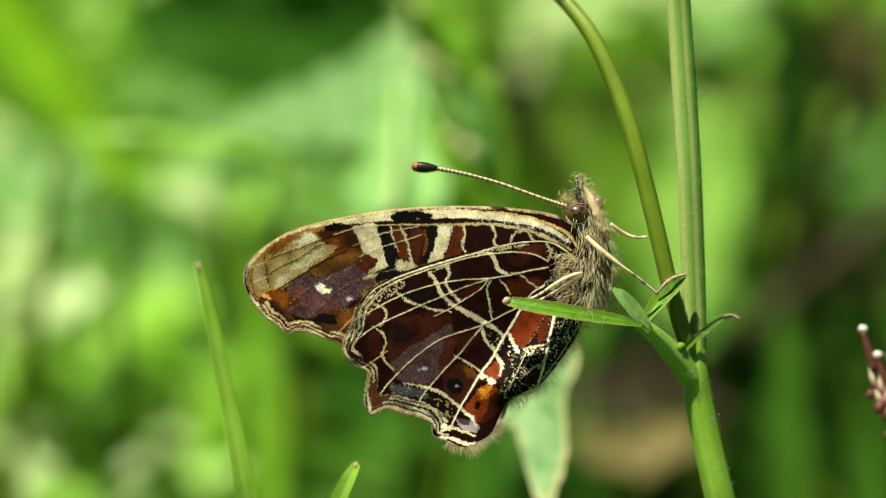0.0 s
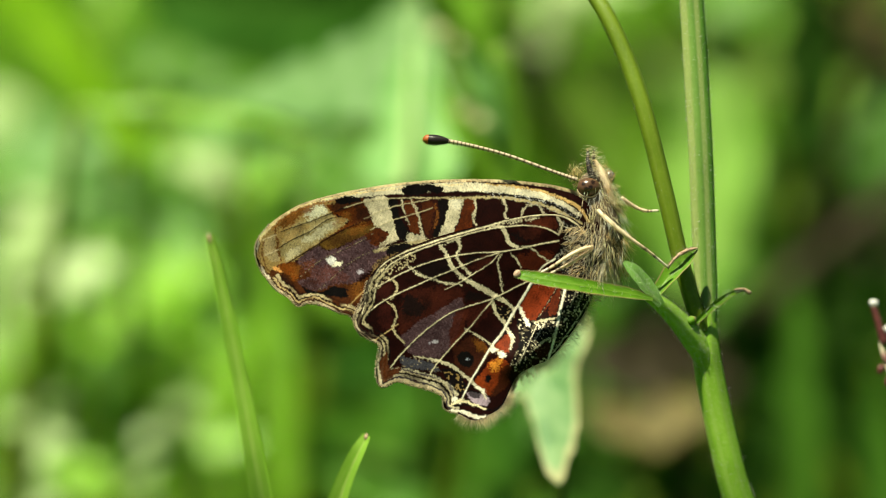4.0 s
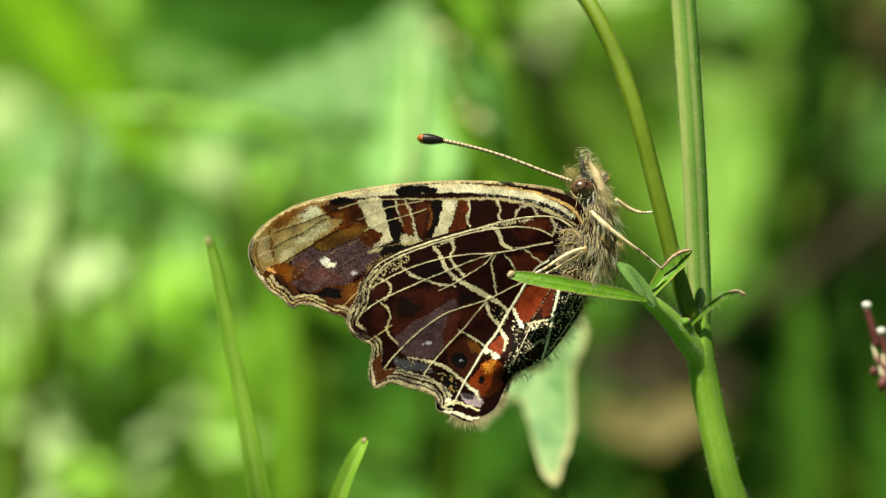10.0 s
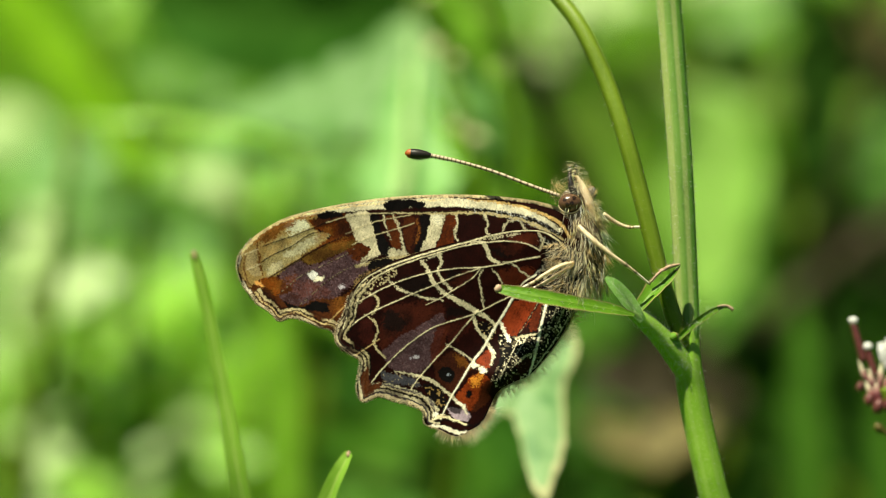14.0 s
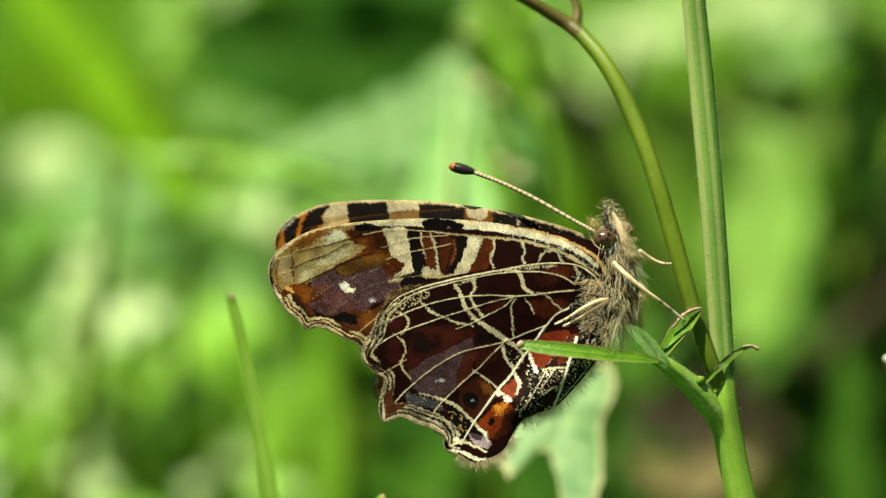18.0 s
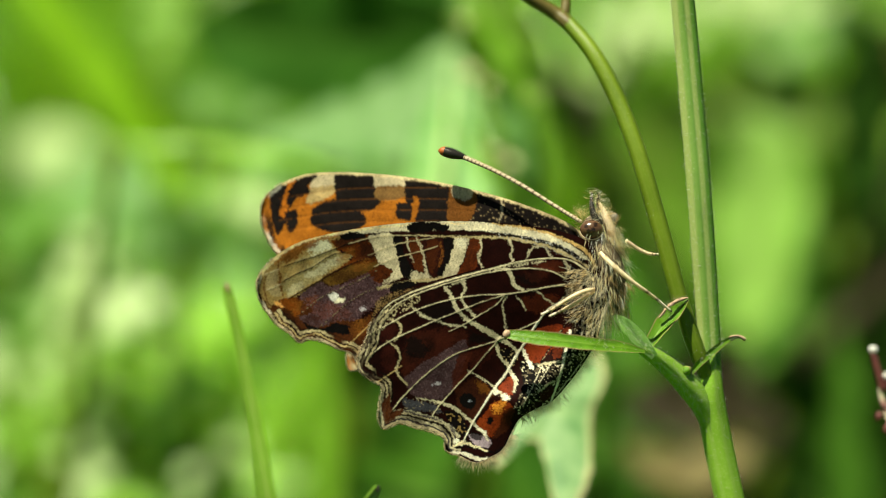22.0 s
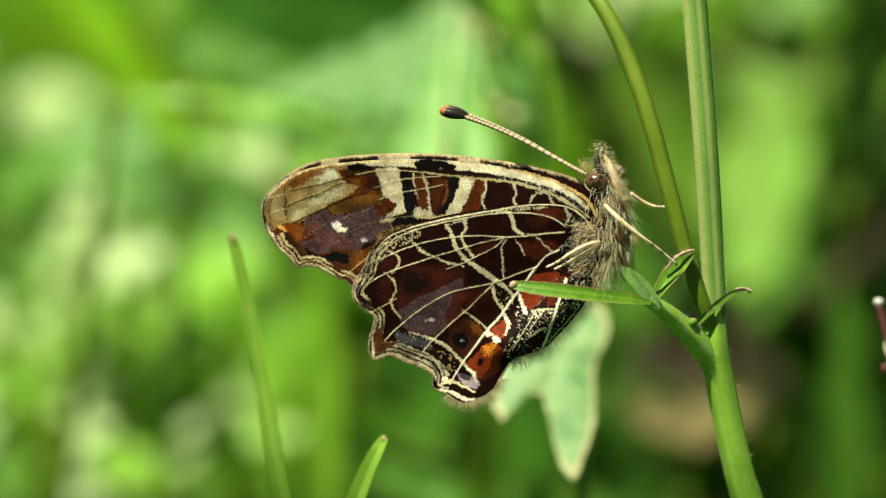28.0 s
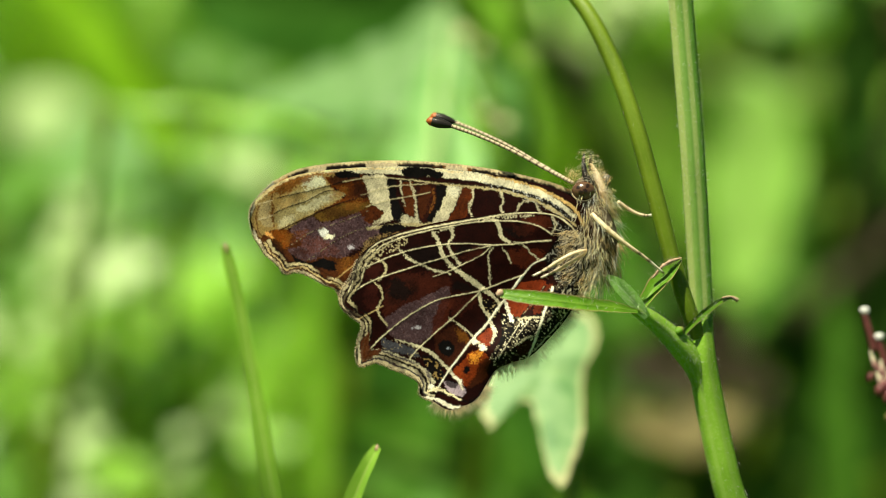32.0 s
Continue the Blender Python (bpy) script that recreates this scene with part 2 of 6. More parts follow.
def part(name, shape, material, parent, label="", pivot=None, smooth=True):
    """One mesh under a thing or a part. shape: places in millimetres, faces, and point attributes."""
    verts, faces, attrs = shape
    verts = np.asarray(verts, float)
    here = BASE[parent.name]
    own = here if pivot is None else np.array(pivot, float)
    me = bpy.data.meshes.new(name)
    me.from_pydata(((verts - own) * 0.001).tolist(), [], faces if isinstance(faces, list) else faces.tolist())
    for key, val in attrs.items():
        val = np.asarray(val, np.float32)
        if val.ndim == 2:
            a = me.attributes.new(key, "FLOAT_COLOR", "POINT")
            a.data.foreach_set("color", np.c_[val, np.ones(len(val))].astype(np.float32).ravel())
        else:
            me.attributes.new(key, "FLOAT", "POINT").data.foreach_set("value", val)
    me.polygons.foreach_set("use_smooth", [smooth] * len(me.polygons))
    me.materials.append(material)
    me.validate()
    ob = new(name, me)
    ob.parent = parent
    ob.location = Vector((own - here) * 0.001)
    BASE[ob.name] = own
    return tagged(ob, label)


def spline(points, n=10):
    """A smooth line through the points (centripetal Catmull-Rom), n steps a span; works in any number of columns."""
    p = np.asarray(points, float)
    p = np.vstack([2 * p[0] - p[1], p, 2 * p[-1] - p[-2]])
    out = []
    for i in range(1, len(p) - 2):
        a, b, c, d = p[i - 1], p[i], p[i + 1], p[i + 2]
        t0, t1 = 0.0, np.linalg.norm(b - a) ** 0.5 + 1e-6
        t2 = t1 + np.linalg.norm(c - b) ** 0.5 + 1e-6
        t3 = t2 + np.linalg.norm(d - c) ** 0.5 + 1e-6
        t = np.linspace(t1, t2, n, endpoint=False)[:, None]
        e, f, g = (a * (t1 - t) + b * (t - t0)) / (t1 - t0), (b * (t2 - t) + c * (t - t1)) / (t2 - t1), (c * (t3 - t) + d * (t - t2)) / (t3 - t2)
        h, k = (e * (t2 - t) + f * (t - t0)) / (t2 - t0), (f * (t3 - t) + g * (t - t1)) / (t3 - t1)
        out.append((h * (t2 - t) + k * (t - t1)) / (t2 - t1))
    return np.vstack(out + [p[-2][None]])


def unit(v):
    return v / (np.linalg.norm(v, axis=-1, keepdims=True) + 1e-12)


def tube(points, radii, sides=12, n=8, ribs=0, rib=0.0, flat=1.0, wob=0.0):
    """A round, tapered and closed rod along a smooth line."""
    r = np.asarray(radii, float)
    if r.ndim == 0:
        r = np.full(len(points), float(r))
    line = spline(np.c_[np.asarray(points, float), r], n)
    p, r = line[:, :3], np.maximum(line[:, 3], 1e-3)
    d = unit(np.gradient(p, axis=0))
    ref = np.array((0.0, 1.0, 0.0)) if abs(d[:, 1]).mean() < 0.8 else np.array((1.0, 0.0, 0.0))
    a = unit(np.cross(d, ref))
    b = np.cross(d, a)
    ang = np.arange(sides) / sides * 2 * np.pi
    k = 1 + rib * np.cos(ang * ribs) if ribs else np.ones(sides)
    ring = r[:, None, None] * k[None, :, None] * (np.cos(ang)[None, :, None] * a[:, None] + flat * np.sin(ang)[None, :, None] * b[:, None])
    if wob:
        ring = ring * (1 + wob * rng.normal(size=(len(p), sides, 1)))
    v = (p[:, None] + ring).reshape(-1, 3)
    m = len(p)
    f = [(i * sides + j, i * sides + (j + 1) % sides, (i + 1) * sides + (j + 1) % sides, (i + 1) * sides + j) for i in range(m - 1) for j in range(sides)]
    f += [tuple(range(sides))[::-1], tuple(range((m - 1) * sides, m * sides))]
    s = np.repeat(np.linspace(0, 1, m), sides)
    return v, f, {"s": s, "c": np.tile(np.arange(sides) / sides, m)}


def ball(c, r, seg=16, rings=10, turn=0.0, rough=0.0):
    """An ellipsoid with radii r (u, w, v), turned in the plane of the wings by turn degrees."""
    th, ph = np.meshgrid(np.linspace(0, np.pi, rings + 1), np.arange(seg) / seg * 2 * np.pi, indexing="ij")
    v = np.stack([np.sin(th) * np.cos(ph), np.sin(th) * np.sin(ph), np.cos(th)], -1).reshape(-1, 3)
    if rough:
        v = v * (1 + rough * rng.normal(size=(len(v), 1)))
    v = v * np.asarray(r)
    a = radians(turn)
    v = np.stack([v[:, 0] * math.cos(a) + v[:, 2] * math.sin(a), v[:, 1], -v[:, 0] * math.sin(a) + v[:, 2] * math.cos(a)], -1) + np.asarray(c)
    f = [(i * seg + j, (i + 1) * seg + j, (i + 1) * seg + (j + 1) % seg, i * seg + (j + 1) % seg) for i in range(rings) for j in range(seg)]
    return v, f, {"s": np.repeat(np.linspace(0, 1, rings + 1), seg), "c": np.tile(np.arange(seg) / seg, rings + 1)}


def blade(points, widths, face, fold=0.25, across=6, n=8, teeth=0.0, tooth_count=9, curl=0.0, thick=0.0, wave=0.0):
    """A leaf or grass blade along a smooth line: half-widths, the way it faces, and how it is folded along its rib."""
    line = spline(np.c_[np.asarray(points, float), np.asarray(widths, float)], n)
    p, hw = line[:, :3], np.maximum(line[:, 3], 0.01)
    m = len(p)
    s = np.linspace(0, 1, m)
    if teeth:
        saw = np.abs(((s * tooth_count) % 1.0) - 0.25)
        hw = hw * (1 - teeth * saw)
    d = unit(np.gradient(p, axis=0))
    side = unit(np.cross(d, np.asarray(face, float)))
    nrm = unit(np.cross(side, d))
    c = np.linspace(-1, 1, 2 * across + 1)
    off = fold * np.abs(c)[None, :] * hw[:, None] + curl * (c**2)[None, :] * hw[:, None] + wave * np.sin(s * 17 + 2)[:, None] * (np.abs(c) ** 2)[None, :] * hw[:, None]
    v = p[:, None] + side[:, None] * (c[None, :] * hw[:, None])[..., None] + nrm[:, None] * off[..., None]
    k = len(c)
    v = v.reshape(-1, 3)
    f = [(i * k + j, i * k + j + 1, (i + 1) * k + j + 1, (i + 1) * k + j) for i in range(m - 1) for j in range(k - 1)]
    attrs = {"s": np.repeat(s, k), "c": np.tile(c, m)}
    if thick:
        nn = np.repeat(nrm, k, 0)
        cnt = len(v)
        edge = (1 - np.abs(attrs["c"]) ** 6)[:, None]
        v = np.vstack([v, v - nn * thick * edge])
        f = f + [tuple(i + cnt for i in q[::-1]) for q in f]
        attrs = {key: np.tile(val, 2) for key, val in attrs.items()}
    return v, f, attrs


def lobed_sheet(middle, rim, depth, rings=8, cup=0.4, teeth=0.03, count=34, tilt=0.5):
    """A leaf with lobes, spread round its middle: rim holds turns of the way round (from the right, downwards) and radii in grid steps."""
    a = np.array([r[0] for r in rim] + [1.0 + rim[0][0]]) * 2 * np.pi
    r = np.array([r[1] for r in rim] + [rim[0][1]], float)
    th = np.linspace(a[0], a[-1], 161)[:-1]
    f = np.interp(th, a, r)
    f = f * (1 + teeth * np.sin(th * count) + 0.6 * teeth * np.sin(th * count * 0.37 + 1))
    k = GRID * (1 + depth / DIST)
    c = np.linspace(0, 1, rings + 1)[1:]
    o = pt(*middle, depth)
    v = [o]
    for q in c:
        lift = cup * (q * q + 0.35 * q * np.sin(th * 5)) * f.mean() * k * 0.3
        v += np.stack([o[0] + np.cos(th) * f * q * k, o[1] + lift - tilt * np.sin(th) * f * q * k, o[2] - np.sin(th) * f * q * k], -1).tolist()
    faces = [(0, 1 + (j + 1) % 160, 1 + j) for j in range(160)]
    for i in range(rings - 1):
        b = 1 + i * 160
        faces += [(b + j, b + (j + 1) % 160, b + 160 + (j + 1) % 160, b + 160 + j) for j in range(160)]
    s = np.concatenate([[0.0], np.tile((th - a[0]) / (2 * np.pi), rings)])
    return np.array(v), faces, {"s": s, "c": np.concatenate([[0.3], np.repeat(0.15 + 0.80 * c, 160)])}


def hairs(roots, ways, lengths, radius, colours, bend=0.25, wild=0.25):
    """Fine tapered hairs, three-sided, bent once."""
    n = len(roots)
    roots, ways = np.asarray(roots, float), unit(np.asarray(ways, float) + wild * rng.normal(size=(n, 3)))
    L = np.asarray(lengths, float)[:, None]
    mid = roots + ways * L * 0.5
    tip = mid + unit(ways + bend * rng.normal(size=(n, 3))) * L * 0.55
    a = unit(np.cross(ways, rng.normal(size=(n, 3))))
    b = np.cross(ways, a)
    v = []
    for c, k in ((roots, 1.0), (mid, 0.75)):
        for g in (0, 2.094, 4.189):
            v.append(c + radius * k * (a * math.cos(g) + b * math.sin(g)))
    v.append(tip)
    v = np.stack(v, 1).reshape(-1, 3)
    f0 = np.array([(0, 1, 4, 3), (1, 2, 5, 4), (2, 0, 3, 5)])
    f1 = np.array([(3, 4, 6), (4, 5, 6), (5, 3, 6)])
    o = (np.arange(n) * 7)[:, None, None]
    f = [tuple(q) for q in (f0[None] + o).reshape(-1, 4).tolist()] + [tuple(q) for q in (f1[None] + o).reshape(-1, 3).tolist()]
    return v, f, {"paint": np.repeat(np.asarray(colours, float), 7, 0)}


def fuzz_on(shape, count, length, radius=0.012, keep=None, tone=(0.75, 0.75, 0.7), wild=0.5, radial=None):
    """Short stiff hairs that stand on a shape."""
    v, f, _ = shape
    q = np.array([x for x in f if len(x) == 4])
    a, b, c, d = (v[q[:, i]] for i in range(4))
    n = np.cross(c - a, d - b)
    area = np.linalg.norm(n, axis=1)
    pick = rng.choice(len(q), count, p=area / area.sum())
    t = rng.random((count, 2, 1))
    r = (a[pick] * (1 - t[:, 0]) + b[pick] * t[:, 0]) * (1 - t[:, 1]) + (d[pick] * (1 - t[:, 0]) + c[pick] * t[:, 0]) * t[:, 1]
    n = unit(n[pick])
    return hairs(r, n, length * (0.5 + rng.random(count)), radius, np.tile(np.array(tone), (count, 1)) * (0.7 + 0.5 * rng.random((count, 1))), 0.3, wild)


# ---- the butterfly ----
def vnoise(x, y, step, seed):
    """Smooth random values between 0 and 1 on the drawing grid."""
    gx, gy = x / step, y / step
    ix, iy = np.floor(gx).astype(np.int64), np.floor(gy).astype(np.int64)
    fx, fy = gx - ix, gy - iy
    fx, fy = fx * fx * (3 - 2 * fx), fy * fy * (3 - 2 * fy)

    def h(i, j):
        k = (i * 374761393 + j * 668265263 + seed * 974711) & 0x7FFFFFFF
        k = ((k ^ (k >> 13)) * 1274126177) & 0x7FFFFFFF
        return ((k ^ (k >> 16)) & 0xFFFF) / 65535.0

    return (h(ix, iy) * (1 - fx) + h(ix + 1, iy) * fx) * (1 - fy) + (h(ix, iy + 1) * (1 - fx) + h(ix + 1, iy + 1) * fx) * fy


def inside(x, y, poly):
    hit = np.zeros(len(x), bool)
    for (x0, y0), (x1, y1) in zip(poly, np.roll(poly, -1, 0)):
        cut = (y0 > y) != (y1 > y)
        hit ^= cut & (x < (x1 - x0) * (y - y0) / (y1 - y0 + 1e-9) + x0)
    return hit


def distance(x, y, line):
    """The distance to a line, its nearest point, and how far along it that lies (0 to 1)."""
    best, bx, by, bs = np.full(len(x), 1e9), np.zeros(len(x)), np.zeros(len(x)), np.zeros(len(x))
    m = len(line) - 1
    for i in range(m):
        (x0, y0), (x1, y1) = line[i][:2], line[i + 1][:2]
        dx, dy = x1 - x0, y1 - y0
        t = np.clip(((x - x0) * dx + (y - y0) * dy) / (dx * dx + dy * dy + 1e-9), 0, 1)
        px, py = x0 + t * dx, y0 + t * dy
        d = np.hypot(x - px, y - py)
        near = d < best
        best[near], bx[near], by[near], bs[near] = d[near], px[near], py[near], ((i + t) / m)[near]
    return best, bx, by, bs


CREAM, WHITE = (0.53, 0.475, 0.315), (0.88, 0.81, 0.64)
MAROON, ORANGE = (0.0125, 0.0022, 0.0015), (0.50, 0.15, 0.014)
INK, LILAC, NAVY = (0.004, 0.0032, 0.003), (0.066, 0.036, 0.042), (0.026, 0.024, 0.036)
SHOULDER = (1034, 432)


class Wing:
    """A wing as a fine sheet whose scales carry the colours; the pattern is laid on layer by layer."""

    def __init__(self, outline, step, ground, seed):
        o = spline(np.array(list(outline) + [outline[0]], float), 8)[:-1]
        x0, y0 = o.min(0) - step
        x1, y1 = o.max(0) + step
        gx, gy = np.arange(x0, x1 + step, step), np.arange(y0, y1 + step, step)
        X, Y = np.meshgrid(gx, gy)
        x, y = X.ravel(), Y.ravel()
        ok = inside(x, y, o)
        w, h = len(gx), len(gy)
        idx = np.arange(w * h).reshape(h, w)
        q = np.stack([idx[:-1, :-1], idx[1:, :-1], idx[1:, 1:], idx[:-1, 1:]], -1).reshape(-1, 4)
        q = q[ok[q].any(1)]
        used = np.unique(q)
        back = np.full(w * h, -1)
        back[used] = np.arange(len(used))
        self.faces = back[q]
        x, y, ok = x[used], y[used], ok[used]
        loop = np.vstack([o, o[:1]])
        out = ~ok
        _, bx, by, _ = distance(x[out], y[out], loop)
        x[out], y[out] = bx, by
        self.x, self.y, self.outline, self.seed = x, y, o, seed
        self.jx = x + 4.0 * (vnoise(x, y, 2.0, seed) - 0.5) + 2.4 * (vnoise(x, y, 8.0, seed + 1) - 0.5)
        self.jy = y + 4.0 * (vnoise(x, y, 2.0, seed + 2) - 0.5) + 2.4 * (vnoise(x, y, 8.0, seed + 3) - 0.5)
        self.col = np.tile(np.array(ground, float), (len(x), 1))
        self.lift = np.zeros(len(x))

    def lay(self, mask, colour, strength=1.0):
        m = (np.asarray(mask, float) * strength)[:, None]
        self.col = self.col * (1 - m) + np.array(colour) * m

    def near(self, line, reach):
        """The points within reach of a line's box."""
        lo, hi = np.min(np.asarray(line)[:, :2], 0) - reach, np.max(np.asarray(line)[:, :2], 0) + reach
        return np.where((self.x > lo[0]) & (self.x < hi[0]) & (self.y > lo[1]) & (self.y < hi[1]))[0]

    def field(self, points, colour, strength=1.0, soft=0.0, scatter=0.0):
        """A patch with a ragged edge, faded inwards (soft) or broken up into single scales (scatter)."""
        poly = spline(np.array(list(points) + [points[0]], float), 6)[:-1]
        i = self.near(poly, 8 + scatter)
        x, y = self.x[i], self.y[i]
        m = inside(self.jx[i], self.jy[i], poly).astype(float)
        if scatter or soft:
            d, _, _, _ = distance(x, y, np.vstack([poly, poly[:1]]))
        if scatter:
            d = np.where(inside(x, y, poly), d, -d) / scatter + 0.8 * (vnoise(x, y, 11, self.seed + 52) - 0.5)
            m = np.clip((0.5 + d - vnoise(x, y, 2.0, self.seed + 53)) * 3 + 0.5, 0, 1)
        elif soft:
            m = m * np.clip(d / soft + 0.3 * (vnoise(x, y, 5, self.seed + 9) - 0.5), 0, 1)
        full = np.zeros(len(self.x))
        full[i] = m
        self.lay(full, colour, strength)

    def stroke(self, points, width, colour, strength=1.0, worn=0.0, lift=0.0, fine=False):
        """A line of scales, of one width or one for each point."""
        w = np.asarray(width, float)
        w = np.full(len(points), float(w)) if w.ndim == 0 else w
        line = spline(np.c_[np.array(points, float), w], 8)
        line[:, 2] = 0.76 * line[:, 2] - 0.3
        k = 0.34 if fine else 0.95
        i = self.near(line, 12 + w.max())
        x, y = self.x[i], self.y[i]
        d, _, _, s = distance(x + k * (self.jx[i] - x), y + k * (self.jy[i] - y), line)
        ww = np.interp(s, np.linspace(0, 1, len(line)), line[:, 2])
        m = np.clip((ww / 2 - d) / 1.1 + 0.5, 0, 1)
        if worn:
            m = m * (vnoise(x, y, 2.4, self.seed + 17) > worn)
        full = np.zeros(len(self.x))
        full[i] = m
        self.lay(full, colour, strength)
        if lift:
            d, _, _, _ = distance(x, y, line)
            self.lift[i] += 0.35 * lift * np.exp(-((d / 3.0) ** 2))

    def dot(self, x, y, rx, ry, colour, turn=0.0):
        a = radians(turn)
        dx, dy = self.jx - x, self.jy - y
        u, v = dx * math.cos(a) + dy * math.sin(a), -dx * math.sin(a) + dy * math.cos(a)
        self.lay(np.clip((1 - np.hypot(u / rx, v / ry)) * min(rx, ry) / 1.5 + 0.5, 0, 1), colour)

    def speckle(self, points, colour, share, step=2.6, seed=31):
        poly = spline(np.array(list(points) + [points[0]], float), 6)[:-1]
        m = inside(self.jx, self.jy, poly) & (vnoise(self.x, self.y, step, self.seed + seed) > 1 - share)
        self.lay(m, colour, 0.9)

    def bands(self, margin, edges):
        """Bands that follow the outer margin: (from, to, colour, strength)."""
        line = spline(np.array(margin, float), 8)
        d, _, _, s = distance(self.x, self.y, line)
        d = d + 9.0 * (vnoise(self.x, self.y, 20, self.seed + 5) - 0.5) * np.clip(d / 10, 0, 1) + 3.5 * (vnoise(self.x, self.y, 3.0, self.seed + 6) - 0.5)
        ends = np.clip(np.minimum(s, 1 - s) * 30, 0, 1)
        for a, b, colour, strength in edges:
            uneven = np.clip(3.0 * vnoise(self.x, self.y, 24, self.seed + int(a) + 60) - 0.45, 0, 1) * (vnoise(self.x, self.y, 2.2, self.seed + 64) > 0.14)
            self.lay(np.clip((d - a) / 1.2 + 0.5, 0, 1) * np.clip((b - d) / 1.2 + 0.5, 0, 1) * (ends > 0.2) * uneven, colour, strength)
        tick = (np.sin(s * 0.55 * len(line)) > 0.45) & (d < 7) & (vnoise(self.x, self.y, 12, self.seed + 71) > 0.35)
        self.lay(tick * (ends > 0.2), INK, 0.4)

    def mottle(self, amount=0.3):
        # neighbouring scales run into one another a little
        total, count = np.zeros_like(self.col), np.zeros(len(self.x))
        middle = self.col[self.faces].mean(1)
        for i in range(4):
            np.add.at(total, self.faces[:, i], middle)
            np.add.at(count, self.faces[:, i], 1)
        self.col = 0.6 * self.col + 0.4 * total / np.maximum(count, 1)[:, None]
        k = 1 + amount * (vnoise(self.x, self.y, 16, self.seed + 40) - 0.5) * 2 + amount * (vnoise(self.x, self.y, 5, self.seed + 41) - 0.5)
        k = k + 0.2 * (rng.random(len(self.x)) - 0.5) + 0.34 * (vnoise(self.x, self.y, 2.2, self.seed + 43) - 0.5)
        # fine cross ripples of the scale rows
        k = k + 0.06 * np.sin((self.x * 0.92 + self.y * 0.4) * 1.15 + 2.5 * vnoise(self.x, self.y, 9, self.seed + 46))
        k = k * np.where(vnoise(self.x, self.y, 1.7, self.seed + 44) > 0.86, 0.55, 1.0)
        self.col = self.col * np.clip(k, 0.3, 1.7)[:, None]

    def shape(self, side, layer):
        """side -1: the wing nearer the watcher, +1: the one behind. layer: millimetres outwards from the other wings."""
        r = np.hypot(self.x - SHOULDER[0], self.y - SHOULDER[1])
        belly, _, _, _ = distance(self.x, self.y, [(1046, 500), (1016, 556), (970, 615), (920, 662), (890, 684)])
        w = side * (0.14 + layer + 1.0 * np.exp(-((r / 130) ** 2)) + 0.75 * np.exp(-((belly / 34) ** 2)) + 0.05 * np.sin(r / 75.0) + self.lift)
        w = w + 0.10 * np.sin(self.x / 90.0 + self.y / 60.0)
        v = np.stack([(self.x - 784) * GRID, w, (441 - self.y) * GRID], -1)
        return v, self.faces, {"paint": np.clip(self.col, 0, 0.95)}


FORE = [(1030, 436), (1014, 404), (972, 386), (900, 375), (800, 371), (700, 376), (620, 387), (545, 403), (495, 420), (458, 446), (437, 474), (433, 496),
        (441, 524), (456, 545), (470, 561), (490, 574), (508, 590), (524, 585), (550, 589), (580, 601), (600, 606), (612, 628), (622, 645), (700, 612), (860, 540), (990, 470)]
HIND = [(1036, 440), (1010, 446), (988, 433), (955, 427), (905, 431), (830, 447), (760, 466), (700, 489), (655, 516), (632, 545), (622, 580), (610, 604), (611, 628),
        (634, 648), (652, 658), (648, 690), (648, 716), (658, 732), (684, 722), (712, 730), (742, 738), (764, 748), (768, 770), (792, 780), (822, 792),
        (846, 782), (868, 768), (882, 740), (896, 712), (926, 694), (950, 684), (984, 645), (1010, 606), (1026, 572), (1036, 520), (1042, 476)]


